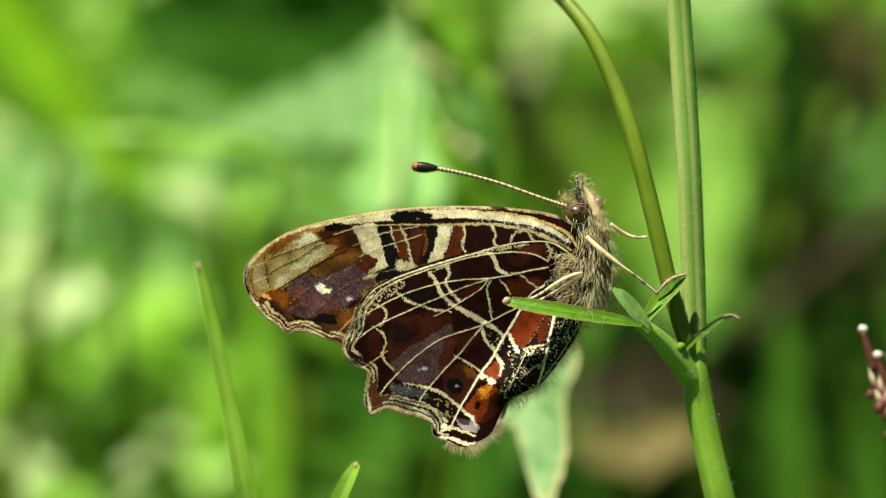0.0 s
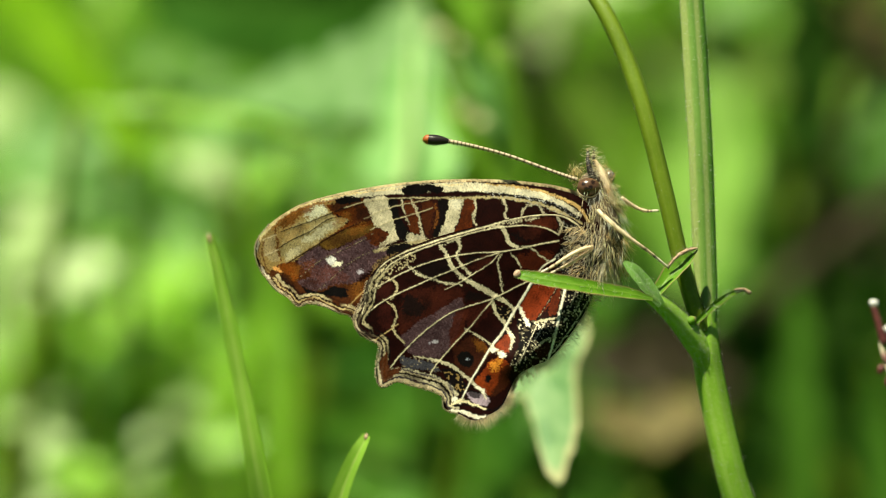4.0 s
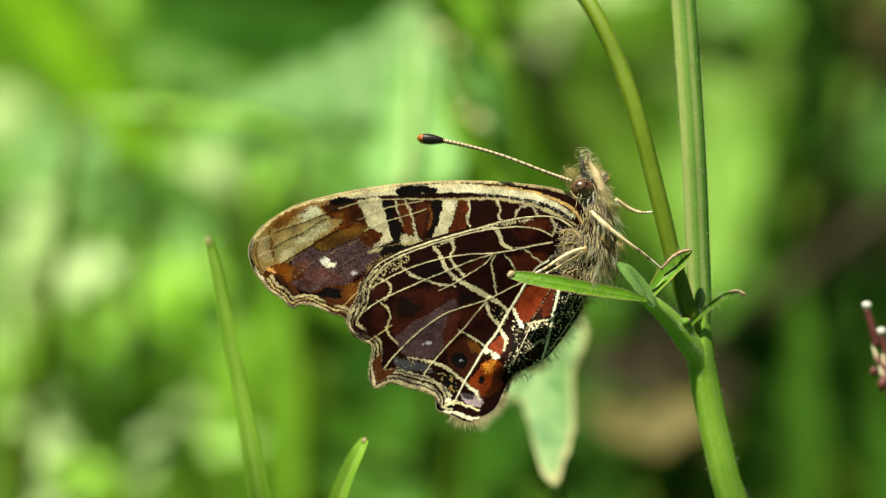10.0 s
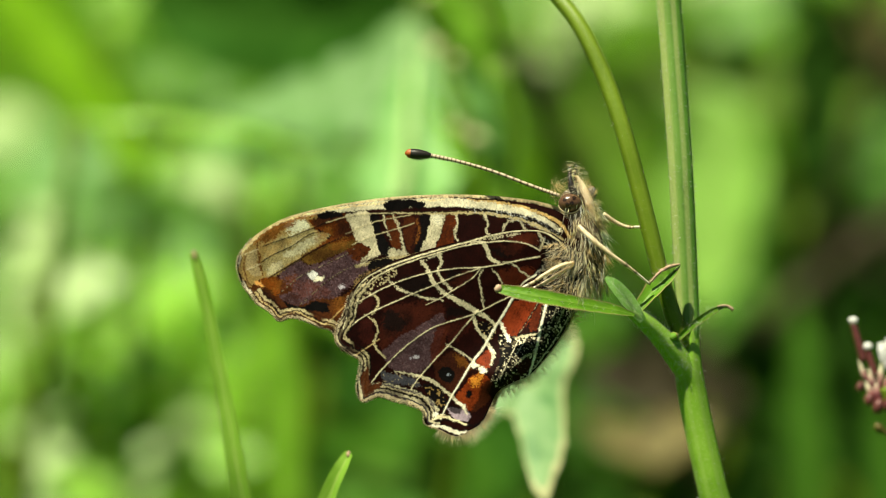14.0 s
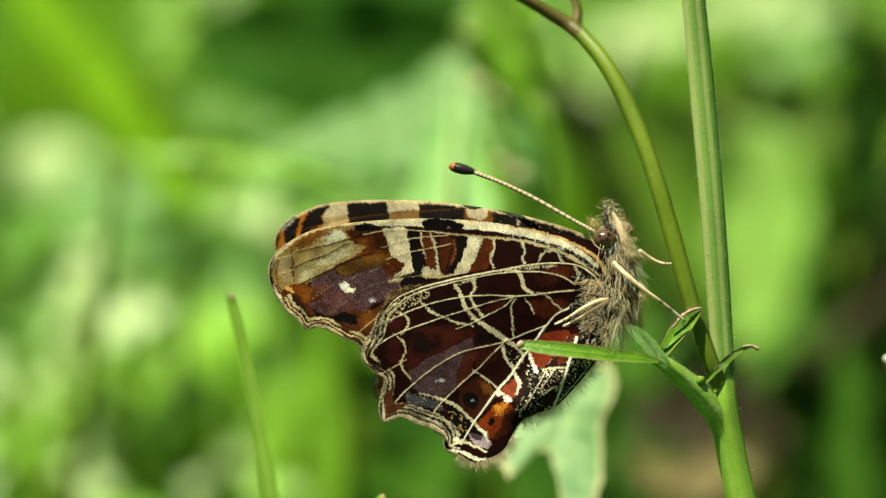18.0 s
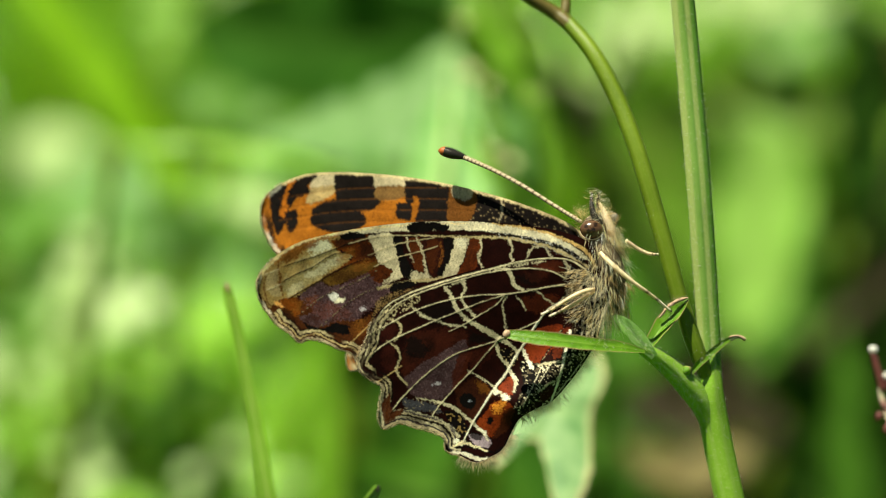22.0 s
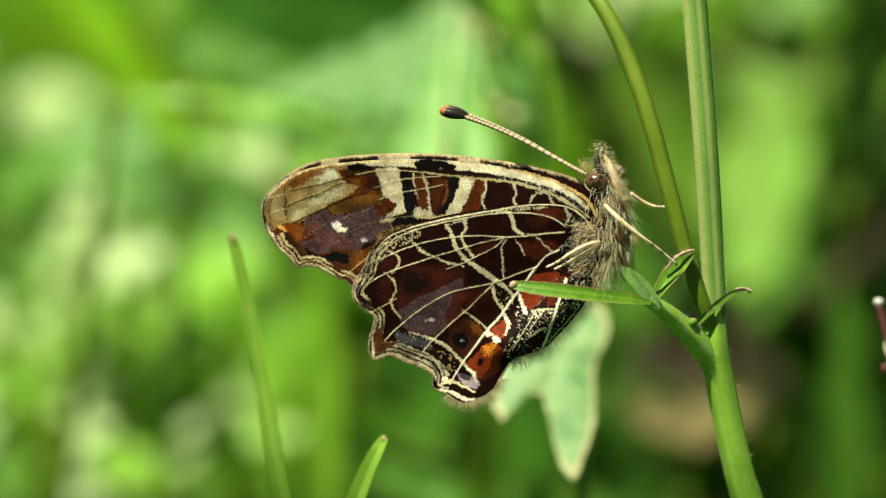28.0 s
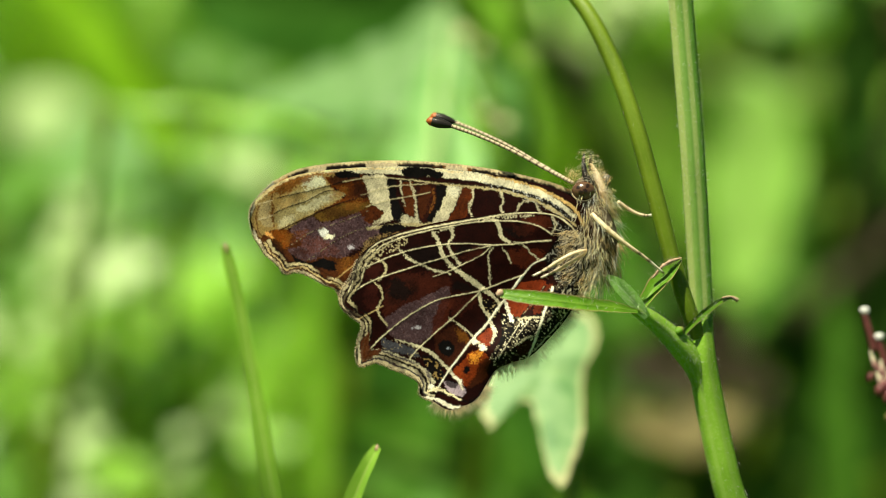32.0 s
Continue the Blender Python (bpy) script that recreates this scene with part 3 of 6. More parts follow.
def underside_fore(step):
    k = Wing(FORE, step, MAROON, 11)
    # tan and cream apex
    k.field([(432, 500), (445, 452), (480, 424), (540, 402), (602, 395), (602, 410), (566, 425), (592, 450), (560, 470), (520, 500), (486, 520), (458, 534)], (0.27, 0.18, 0.06))
    k.field([(482, 472), (500, 446), (545, 420), (556, 413), (563, 420), (570, 430), (600, 436), (566, 462), (524, 490), (490, 508), (479, 502)], (0.31, 0.25, 0.11), 1, 0, 6)
    k.field([(518, 420), (540, 411), (556, 413), (564, 424), (550, 432), (530, 438), (514, 432)], (0.60, 0.60, 0.43), 0.9, 0, 12)
    k.field([(524, 462), (560, 441), (578, 440), (566, 455), (535, 474), (516, 480)], (0.52, 0.49, 0.32), 0.75, 0, 13)
    k.field([(486, 500), (502, 484), (516, 486), (500, 504), (486, 512)], (0.50, 0.44, 0.26), 0.8, 0, 8)
    k.field([(470, 446), (488, 427), (520, 414), (532, 420), (510, 438), (480, 454)], (0.15, 0.05, 0.007), 0.9, 0, 13)
    k.field([(484, 470), (500, 452), (520, 444), (530, 450), (505, 466), (488, 482)], (0.30, 0.20, 0.07), 0.75, 0, 11)
    k.stroke([(467, 452), (471, 475), (474, 496), (478, 512)], (5, 6, 6, 6), (0.10, 0.032, 0.005), 0.9, 0.12)
    k.field([(447, 474), (464, 466), (468, 492), (474, 508), (460, 512), (450, 500)], (0.36, 0.28, 0.14), 0.85, 0, 6)
    # rust cells behind the apex
    k.field([(554, 412), (596, 400), (625, 402), (633, 425), (642, 452), (600, 470), (560, 487), (548, 482), (575, 458), (598, 440), (568, 426)], (0.090, 0.021, 0.003), 1, 0, 6)
    k.field([(562, 408), (618, 402), (624, 412), (600, 416), (570, 424)], (0.040, 0.012, 0.004), 0.95, 0, 6)
    k.field([(610, 412), (632, 420), (638, 436), (612, 436)], (0.030, 0.008, 0.003), 0.9, 0, 8)
    k.field([(550, 474), (600, 453), (642, 449), (644, 460), (600, 478), (566, 491), (546, 486)], (0.105, 0.056, 0.010), 0.95, 0, 8)
    k.field([(622, 468), (650, 453), (670, 462), (664, 478), (646, 491), (630, 482)], (0.075, 0.017, 0.004), 1, 0, 7)
    # lilac cloud and what lies round it
    k.field([(448, 538), (480, 516), (520, 516), (560, 545), (606, 552), (624, 572), (612, 606), (560, 592), (510, 586), (470, 560)], (0.060, 0.017, 0.005))
    k.field([(470, 522), (496, 514), (512, 522), (506, 545), (488, 545)], (0.16, 0.042, 0.005), 0.95, 0, 10)
    cloud = [(505, 515), (520, 498), (545, 485), (560, 493), (600, 478), (624, 468), (640, 482), (672, 490), (656, 512), (626, 536), (600, 551), (570, 552), (548, 562), (520, 560), (510, 548), (530, 535)]
    k.field(cloud, LILAC, 0.95, 0, 7)
    k.field([(520, 538), (550, 520), (590, 530), (600, 546), (560, 552), (540, 552)], (0.125, 0.040, 0.030), 0.55, 0, 14)
    k.field([(508, 516), (536, 512), (530, 528), (512, 540)], (0.11, 0.032, 0.012), 0.75, 0, 9)
    k.speckle(cloud, (0.040, 0.013, 0.008), 0.2, 1.9)
    k.speckle(cloud, (0.110, 0.064, 0.072), 0.3, 2.3, 90)
    k.dot(567, 510, 9, 7, (0.86, 0.84, 0.78))
    k.dot(578, 516, 10, 4.5, (0.95, 0.88, 0.66), -18)
    k.dot(618, 529, 5, 4, (0.50, 0.46, 0.52))
    k.field([(512, 553), (530, 562), (550, 566), (566, 557), (600, 560), (607, 574), (560, 571), (526, 570)], INK, 1, 0, 4)
    k.field([(590, 553), (618, 549), (640, 530), (652, 534), (626, 566), (606, 588), (598, 572)], (0.10, 0.03, 0.006), 0.95, 0, 8)
    k.field([(476, 530), (492, 536), (498, 552), (484, 548)], INK, 0.75, 0, 6)
    k.dot(472, 526, 10, 4, (0.66, 0.32, 0.09), 25)
    # bands across the middle
    k.field([(622, 401), (664, 398), (673, 425), (681, 455), (686, 470), (664, 484), (646, 494), (656, 478), (670, 462), (644, 449), (634, 425)], CREAM)
    k.field([(666, 403), (681, 401), (686, 425), (693, 440), (705, 462), (703, 473), (687, 473), (680, 445)], INK)
    k.field([(694, 404), (712, 402), (723, 440), (722, 464), (706, 456)], (0.085, 0.020, 0.005))
    k.field([(716, 402), (771, 400), (767, 430), (759, 469), (730, 471)], (0.022, 0.005, 0.003))
    k.field([(726, 408), (746, 404), (744, 440), (736, 462), (728, 440)], (0.060, 0.014, 0.004), 0.85, 0, 8)
    k.stroke([(751, 410), (755, 428), (749, 452)], (5, 9, 6), (0.20, 0.07, 0.014), 0.65, 0.25)
    k.field([(757, 402), (773, 402), (768, 440), (759, 469), (748, 466), (757, 440)], INK, 0.95, 0, 4)
    k.stroke([(690, 402), (695, 422), (704, 446)], (4, 4, 4), CREAM, 0.95, 0.25)
    k.stroke([(708, 402), (717, 420), (724, 446), (729, 470)], (4, 5, 6, 7), CREAM, 0.95, 0.2)
    k.field([(702, 460), (727, 464), (734, 475), (700, 477)], CREAM, 0.95, 0, 6)
    k.field([(775, 400), (801, 400), (797, 420), (786, 450), (779, 468), (756, 470), (764, 450), (771, 425)], CREAM)
    k.field([(778, 400), (798, 400), (794, 418), (780, 418)], (0.66, 0.62, 0.46), 0.8, 0, 6)
    k.field([(802, 400), (816, 400), (815, 450), (790, 463), (781, 466), (791, 445), (799, 420)], (0.085, 0.017, 0.004))
    k.stroke([(820, 400), (822, 415), (818, 432), (824, 452)], (7, 5, 5, 5), CREAM)
    k.stroke([(868, 400), (876, 415), (873, 428), (880, 442)], (7, 6, 6, 7), CREAM)
    k.stroke([(903, 432), (906, 418), (916, 411), (930, 412), (938, 420), (945, 431)], (4, 5, 4, 4, 4, 4), CREAM, 0.95, 0.1)
    k.stroke([(644, 494), (690, 482), (722, 477), (766, 470)], (6, 8, 8, 6), (0.42, 0.35, 0.18), 0.95)
    k.field([(670, 484), (700, 479), (713, 484), (692, 493), (664, 499)], INK)
    k.field([(640, 520), (664, 502), (700, 492), (720, 494), (664, 520), (634, 552)], (0.20, 0.13, 0.05), 0.8, 0, 6)
    k.speckle([(640, 520), (664, 500), (700, 490), (724, 496), (664, 528), (630, 560)], INK, 0.4, 2.2)
    # costal edge
    k.stroke([(545, 404), (600, 393), (650, 387), (700, 383), (760, 380), (830, 380), (900, 388), (960, 402), (1004, 428)], (8, 17, 21, 21, 21, 21, 17, 13, 8), (0.66, 0.60, 0.42))
    k.stroke([(700, 399), (780, 399), (850, 398), (900, 402), (950, 414), (985, 430), (1008, 444)], (3, 5, 7, 9, 9, 8, 6), (0.44, 0.36, 0.18))
    k.stroke([(770, 391), (850, 391), (905, 398), (960, 412), (1002, 436)], (1.5, 3, 7, 9, 8), INK, 0.95, 0.12)
    k.speckle([(830, 386), (900, 390), (962, 402), (1014, 432), (980, 428), (900, 406), (840, 396)], (0.42, 0.42, 0.40), 0.24, 1.7)
    k.stroke([(840, 374), (900, 380), (950, 391), (990, 407), (1014, 428), (1020, 440)], (3, 5, 6, 7, 8, 6), (0.55, 0.36, 0.13))
    # gold rim: light glowing along the wing's top edge, painted on
    k.stroke([(436, 486), (444, 466), (464, 444), (500, 419), (546, 403), (600, 392), (700, 380), (800, 375)], (8, 11, 11, 10, 8, 5, 3, 3), (0.92, 0.70, 0.36))
    k.stroke([(462, 456), (480, 438), (512, 420), (545, 409), (592, 398)], (4, 6, 7, 7, 6), (0.30, 0.11, 0.018), 0.75, 0.2)
    k.field([(574, 402), (590, 396), (610, 397), (620, 404), (600, 408), (578, 409)], INK)
    k.field([(690, 384), (704, 376), (750, 376), (764, 382), (758, 391), (738, 388), (722, 395), (698, 392)], INK)
    # veins: dark over the apex, pale further in
    for v in ([(478, 459), (500, 451), (530, 441), (560, 429), (590, 416)], [(476, 487), (500, 472), (530, 458), (560, 438), (600, 428)]):
        k.stroke(v, 2.6, INK, 1.0, 0.0, 0.03, True)
    k.stroke([(488, 515), (520, 496), (560, 471), (600, 450), (636, 437)], (3, 4, 4.4, 4, 3), (0.012, 0.005, 0.003), 0.95, 0.0, 0.03, True)
    for v in ([(590, 416), (640, 403), (690, 399), (740, 399)], [(625, 436), (660, 420), (690, 411), (740, 402)], [(636, 455), (680, 437), (724, 424), (745, 416)]):
        k.stroke(v, 2.4, (0.56, 0.48, 0.28), 0.95, 0.05, 0.03, True)
    for v in ([(506, 545), (530, 523), (552, 507), (576, 496), (612, 479), (640, 462)], [(540, 566), (562, 547), (590, 521), (620, 502), (652, 487), (690, 472)]):
        k.stroke(v, 2.8, (0.012, 0.008, 0.007), 0.9, 0.35, 0.03, True)
        k.stroke(v, 1.8, (0.34, 0.28, 0.17), 0.85, 0.5, 0.0, True)
    k.stroke([(588, 598), (606, 582), (632, 556), (670, 528)], 3, (0.46, 0.30, 0.11), 0.95, 0.1, 0.03, True)
    for v in ([(446, 474), (470, 464)], [(448, 502), (474, 490)]):
        k.stroke(v, 2.4, (0.60, 0.50, 0.30), 0.9, 0.1, 0.02, True)
    # outer margin
    k.bands(FORE[10:14], [(0, 5, (0.74, 0.66, 0.50), 0.95), (5, 8, (0.10, 0.045, 0.012), 0.85), (12, 15, (0.09, 0.030, 0.006), 0.8)])
    k.bands(FORE[13:22], [(0, 4, (0.60, 0.50, 0.32), 0.9), (4, 7, (0.05, 0.02, 0.008), 0.9), (7, 11, (0.55, 0.42, 0.20), 0.95), (11, 14, INK, 0.9), (14, 19, (0.58, 0.48, 0.27), 0.9), (19, 22, INK, 0.7)])
    for p in ([(600, 420), (630, 426), (634, 446), (604, 446)], [(560, 470), (600, 462), (620, 470), (576, 484)], [(640, 470), (660, 468), (652, 486)], [(520, 540), (545, 545), (540, 558), (520, 554)], [(796, 404), (812, 404), (808, 440), (796, 450)]):
        k.field(p, (0.03, 0.008, 0.003), 0.6, 0, 16)
    for p in ([(575, 432), (600, 428), (596, 440), (574, 446)], [(600, 452), (630, 446), (624, 458), (600, 462)], [(500, 520), (515, 518), (510, 534), (498, 536)], [(606, 556), (626, 548), (616, 570), (604, 574)]):
        k.field(p, (0.20, 0.075, 0.012), 0.6, 0, 14)
    k.mottle(0.30)
    return k


def underside_hind(step):
    k = Wing(HIND, step, MAROON, 23)
    # warm and black cells
    k.field([(900, 438), (950, 432), (968, 440), (960, 455), (920, 447)], (0.060, 0.012, 0.005), 0.9, 0, 8)
    k.field([(896, 500), (930, 492), (960, 500), (930, 525), (905, 522)], (0.070, 0.013, 0.005), 0.85, 0, 10)
    k.field([(690, 566), (760, 556), (800, 562), (802, 588), (770, 600), (720, 625), (692, 640)], (0.034, 0.007, 0.004), 1, 0, 8)
    k.field([(692, 575), (726, 570), (748, 582), (724, 606), (696, 618)], INK, 0.85, 0, 12)
    for cell in ([(646, 552), (668, 545), (677, 560), (662, 578), (650, 580)], [(652, 590), (668, 586), (676, 606), (672, 630), (652, 622)], [(815, 585), (848, 585), (846, 602), (812, 628), (802, 612)]):
        k.field(cell, (0.032, 0.006, 0.004), 0.9, 0, 6)
    for cell in ([(712, 520), (770, 505), (778, 528), (745, 540)], [(806, 560), (845, 574), (815, 580), (800, 582)], [(800, 500), (846, 498), (830, 512), (806, 520)], [(880, 462), (912, 456), (930, 470), (900, 478)]):
        k.field(cell, INK, 0.7, 0, 10)
    lilac = [(690, 645), (715, 622), (745, 605), (775, 585), (796, 574), (801, 592), (796, 620), (786, 650), (768, 674), (738, 681), (705, 673)]
    k.field(lilac, LILAC, 0.95, 0, 5)
    k.speckle(lilac, (0.105, 0.064, 0.072), 0.3, 2.3, 90)
    k.speckle(lilac, (0.040, 0.013, 0.010), 0.12, 1.9)
    k.field([(788, 598), (806, 594), (801, 640), (780, 667), (776, 650)], (0.060, 0.012, 0.006), 0.9, 0, 6)
    k.dot(751, 653, 5, 3.5, (0.42, 0.39, 0.45))
    k.dot(742, 655, 3, 2, (0.30, 0.27, 0.33))
    k.field([(690, 678), (740, 688), (758, 704), (728, 702), (694, 698)], (0.060, 0.060, 0.074), 0.9, 0, 7)
    k.speckle([(690, 676), (745, 686), (762, 706), (694, 700)], (0.25, 0.20, 0.13), 0.2, 3)
    # eye spot and orange cell at the tail
    k.field([(782, 665), (811, 642), (840, 655), (844, 676), (826, 706), (806, 716), (786, 692)], (0.036, 0.009, 0.004), 1, 0, 6)
    k.field([(814, 644), (838, 654), (843, 674), (830, 668)], (0.13, 0.045, 0.007), 0.9, 0, 11)
    k.dot(805, 684, 15, 13, INK, 40)
    k.dot(808, 684, 2.6, 2.4, (0.30, 0.33, 0.40))
    k.field([(850, 685), (862, 680), (880, 690), (874, 716), (860, 738), (847, 747), (822, 724), (836, 704)], (0.19, 0.03, 0.006))
    k.field([(848, 688), (862, 682), (870, 692), (860, 704), (850, 702)], (0.66, 0.25, 0.03), 0.95, 0, 11)
    k.field([(864, 706), (876, 694), (886, 692), (880, 726), (864, 742), (850, 749), (862, 722)], (0.050, 0.012, 0.004), 0.95, 0, 5)
    k.dot(845, 718, 6, 8, INK, 20)
    k.field([(854, 662), (880, 638), (885, 646), (880, 668), (864, 669)], (0.21, 0.034, 0.011))
    k.field([(763, 700), (786, 704), (802, 722), (806, 742), (790, 744), (770, 718)], INK, 0.95)
    k.speckle([(766, 704), (786, 706), (800, 724), (802, 740), (790, 740), (772, 718)], (0.26, 0.17, 0.06), 0.3, 3.4)
    k.field([(804, 742), (826, 744), (846, 752), (844, 766), (822, 764)], (0.44, 0.34, 0.40), 0.95, 0, 5)
    k.field([(812, 738), (832, 744), (828, 752), (812, 748)], INK, 0.85, 0, 4)
    # red windows by the body, their red brightened as if sunlit
    k.field([(925, 551), (968, 548), (963, 572), (946, 595), (929, 612), (916, 620), (902, 592)], (0.175, 0.026, 0.007))
    k.field([(968, 552), (980, 552), (971, 597), (950, 604), (956, 580)], (0.100, 0.017, 0.006))
    k.stroke([(967, 554), (950, 582), (930, 613)], 5, INK, 0.95, 0.1)
    k.stroke([(966, 554), (950, 582), (932, 610)], 1.6, (0.5, 0.42, 0.26), 0.9, 0.55, 0, True)
    # black and white dusting along the inner margin
    dust = [(893, 612), (930, 612), (965, 604), (972, 560), (1030, 545), (1024, 585), (985, 640), (952, 684), (900, 706), (884, 694), (900, 650)]
    k.field([(893, 612), (930, 614), (963, 606), (958, 650), (920, 682), (896, 702), (884, 692), (900, 650)], INK, 0.97)
    k.field([(972, 560), (1030, 545), (1024, 585), (985, 640), (958, 668), (964, 610)], INK, 0.97)
    k.speckle(dust, (0.80, 0.71, 0.50), 0.27, 2.6)
    k.speckle(dust, (0.10, 0.08, 0.05), 0.3, 4.0, 77)
    k.field([(926, 668), (952, 652), (954, 668), (936, 682)], (0.028, 0.005, 0.003), 0.95)
    root = [(962, 436), (1000, 446), (1036, 470), (1036, 540), (990, 545), (960, 505), (976, 470)]
    k.field(root, INK, 0.9)
    k.speckle(root, (0.46, 0.44, 0.38), 0.26, 1.9)
    k.field([(856, 588), (886, 596), (892, 610), (872, 628), (862, 606)], INK, 0.9)
    k.speckle([(856, 588), (886, 596), (892, 610), (872, 628), (862, 606)], (0.48, 0.36, 0.18), 0.32, 2.4)
    left = [(636, 560), (646, 536), (668, 513), (700, 498), (718, 500), (700, 520), (664, 540), (648, 566)]
    k.speckle(left, (0.50, 0.42, 0.24), 0.42, 2.2)
    # pale network
    k.stroke([(760, 484), (772, 500), (780, 520), (800, 540), (826, 553), (850, 568), (872, 580), (890, 595)], (9, 9, 9, 9, 13, 13, 9, 8), CREAM)
    k.stroke([(790, 472), (795, 486), (789, 500), (798, 518), (812, 533)], (9, 8, 6, 7, 8), CREAM, 0.97, 0.08)
    k.stroke([(758, 484), (774, 478), (794, 470)], (6, 5, 8), CREAM, 0.95, 0.3)
    k.stroke([(868, 450), (876, 464), (880, 477), (896, 485)], (10, 11, 11, 6), CREAM)
    k.stroke([(904, 484), (922, 488), (936, 500), (952, 511)], (4, 3.4, 4, 3), CREAM, 0.95, 0.12)
    k.stroke([(964, 432), (973, 445), (967, 462)], (4, 6, 5), CREAM, 0.95, 0.15)
    k.stroke([(930, 434), (900, 439), (868, 445), (836, 454)], (5, 8, 8, 5), CREAM, 0.95, 0.38)
    k.stroke([(868, 497), (861, 515), (866, 536), (870, 564)], (4, 4.5, 4.5, 4), CREAM, 0.95, 0.08)
    k.stroke([(884, 497), (894, 506), (901, 521)], (3.4, 4.5, 4), CREAM, 0.95, 0.1)
    k.stroke([(704, 520), (722, 534), (742, 541), (765, 548), (798, 552)], (5, 6, 5, 6, 4), CREAM, 0.95, 0.12)
    k.stroke([(660, 538), (680, 547), (684, 560), (672, 578)], (4, 5, 5, 4), (0.50, 0.42, 0.24), 0.95, 0.1)
    k.stroke([(660, 580), (678, 591), (683, 610), (677, 630), (688, 646), (696, 656)], (4, 5.5, 5.5, 6, 5.5, 4), (0.50, 0.42, 0.24), 0.95, 0.1)
    k.stroke([(852, 580), (858, 600), (876, 622)], (8, 8, 8), CREAM)
    k.stroke([(878, 630), (887, 645), (884, 664)], (9, 11, 6), (0.80, 0.72, 0.52), 0.95, 0.1)
    k.stroke([(804, 630), (822, 640), (846, 655), (860, 668)], (3.5, 4, 5.5, 8), CREAM)
    k.dot(869, 674, 8, 5.5, WHITE, 12)
    k.dot(854, 667, 6, 5, WHITE)
    k.stroke([(900, 591), (908, 608), (914, 622)], (8, 9, 10), WHITE)
    k.stroke([(926, 617), (948, 612), (967, 609)], (5, 6, 5), CREAM, 0.95, 0.1)
    k.stroke([(926, 664), (944, 649), (960, 644)], (5, 5, 4), CREAM, 0.95, 0.12)
    k.stroke([(714, 678), (745, 684), (770, 691), (790, 702), (806, 715), (820, 728), (836, 741), (842, 752)], (3, 6, 8, 8, 9, 10, 8, 6), CREAM)
    k.stroke([(820, 728), (836, 741), (842, 752)], (6, 6, 4), WHITE, 0.9)
    k.stroke([(668, 702), (700, 702), (725, 708), (750, 716), (775, 731), (790, 747)], (4, 6, 5, 6, 7, 6), CREAM, 0.95, 0.06)
    # veins
    # vein tones include painted sun glint, strongest in bright, near the body
    pale, bright = (0.74, 0.66, 0.43), (0.95, 0.88, 0.68)
    k.stroke([(1016, 466), (1000, 446), (975, 431), (950, 428), (920, 430), (880, 438), (830, 452), (780, 466), (730, 482), (690, 498), (660, 516), (640, 542), (630, 575), (622, 604)], (4, 4, 4, 4, 4, 4, 4, 4, 4, 3.4, 3, 3, 3, 3), pale, 1, 0.05, 0.05, True)
    k.stroke([(968, 463), (945, 452), (910, 447), (870, 450), (830, 457), (800, 465), (740, 484), (700, 500), (668, 520), (650, 545), (642, 580)], 3.2, pale, 1, 0.06, 0.05, True)
    k.stroke([(968, 474), (930, 481), (890, 490), (860, 494), (820, 496), (780, 502), (730, 516), (690, 533), (650, 555), (622, 570)], (4, 3.6, 3.4, 3, 2.8, 2.8, 2.8, 2.8, 2.8, 2.4), pale, 1, 0.04, 0.05, True)
    k.stroke([(862, 496), (830, 506), (790, 522), (745, 541), (700, 561), (660, 581), (626, 606)], 2.8, pale, 1, 0.05, 0.05, True)
    k.stroke([(864, 496), (850, 512), (820, 532), (790, 550), (768, 561)], (2.8, 2.6, 2.6, 2.4, 1.8), pale, 1, 0.06, 0.05, True)
    k.stroke([(925, 540), (905, 550), (870, 568), (848, 578), (810, 590), (780, 601), (750, 620), (715, 650), (690, 676), (668, 704)], 2.9, pale, 1, 0.05, 0.05, True)
    k.stroke([(858, 572), (840, 594), (810, 630), (780, 662), (750, 698), (730, 732)], 2.9, pale, 1, 0.05, 0.05, True)
    k.stroke([(642, 652), (664, 637), (686, 622)], 2.6, (0.50, 0.36, 0.16), 1, 0.05, 0.03, True)
    k.stroke([(924, 543), (905, 575), (890, 600), (870, 635), (850, 662), (832, 692), (812, 726), (795, 762)], (6.5, 6, 6, 6, 5.5, 4.5, 4, 4), bright, 1, 0.02, 0.07, True)
    k.stroke([(980, 556), (972, 590), (966, 620), (960, 650), (950, 684)], (6, 6, 6, 6, 4), bright, 1, 0.04, 0.06, True)
    k.stroke([(962, 506), (940, 520), (924, 543)], 4, bright, 0.95, 0.1, 0.04, True)
    for v in ([(1024, 572), (994, 622), (960, 670)], [(1012, 562), (996, 600)], [(930, 622), (915, 655), (898, 690)], [(944, 620), (925, 650)], [(1000, 556), (988, 590)]):
        k.stroke(v, 2.4, (0.72, 0.66, 0.48), 0.9, 0.22, 0.04, True)
    # outer margin
    k.bands(HIND[8:17], [(0, 4, (0.60, 0.50, 0.32), 0.9), (4, 7, (0.03, 0.02, 0.015), 0.95), (7, 11, (0.52, 0.44, 0.26), 0.95), (11, 14, INK, 0.95), (14, 18, (0.50, 0.42, 0.24), 0.9), (18, 21, INK, 0.85)])
    k.bands(HIND[15:24], [(0, 5, (0.62, 0.52, 0.32), 0.9), (5, 8, NAVY, 0.95), (8, 13, (0.52, 0.46, 0.30), 0.95), (13, 17, INK, 0.9), (17, 21, (0.50, 0.42, 0.26), 0.9), (21, 25, (0.05, 0.04, 0.05), 0.85)])
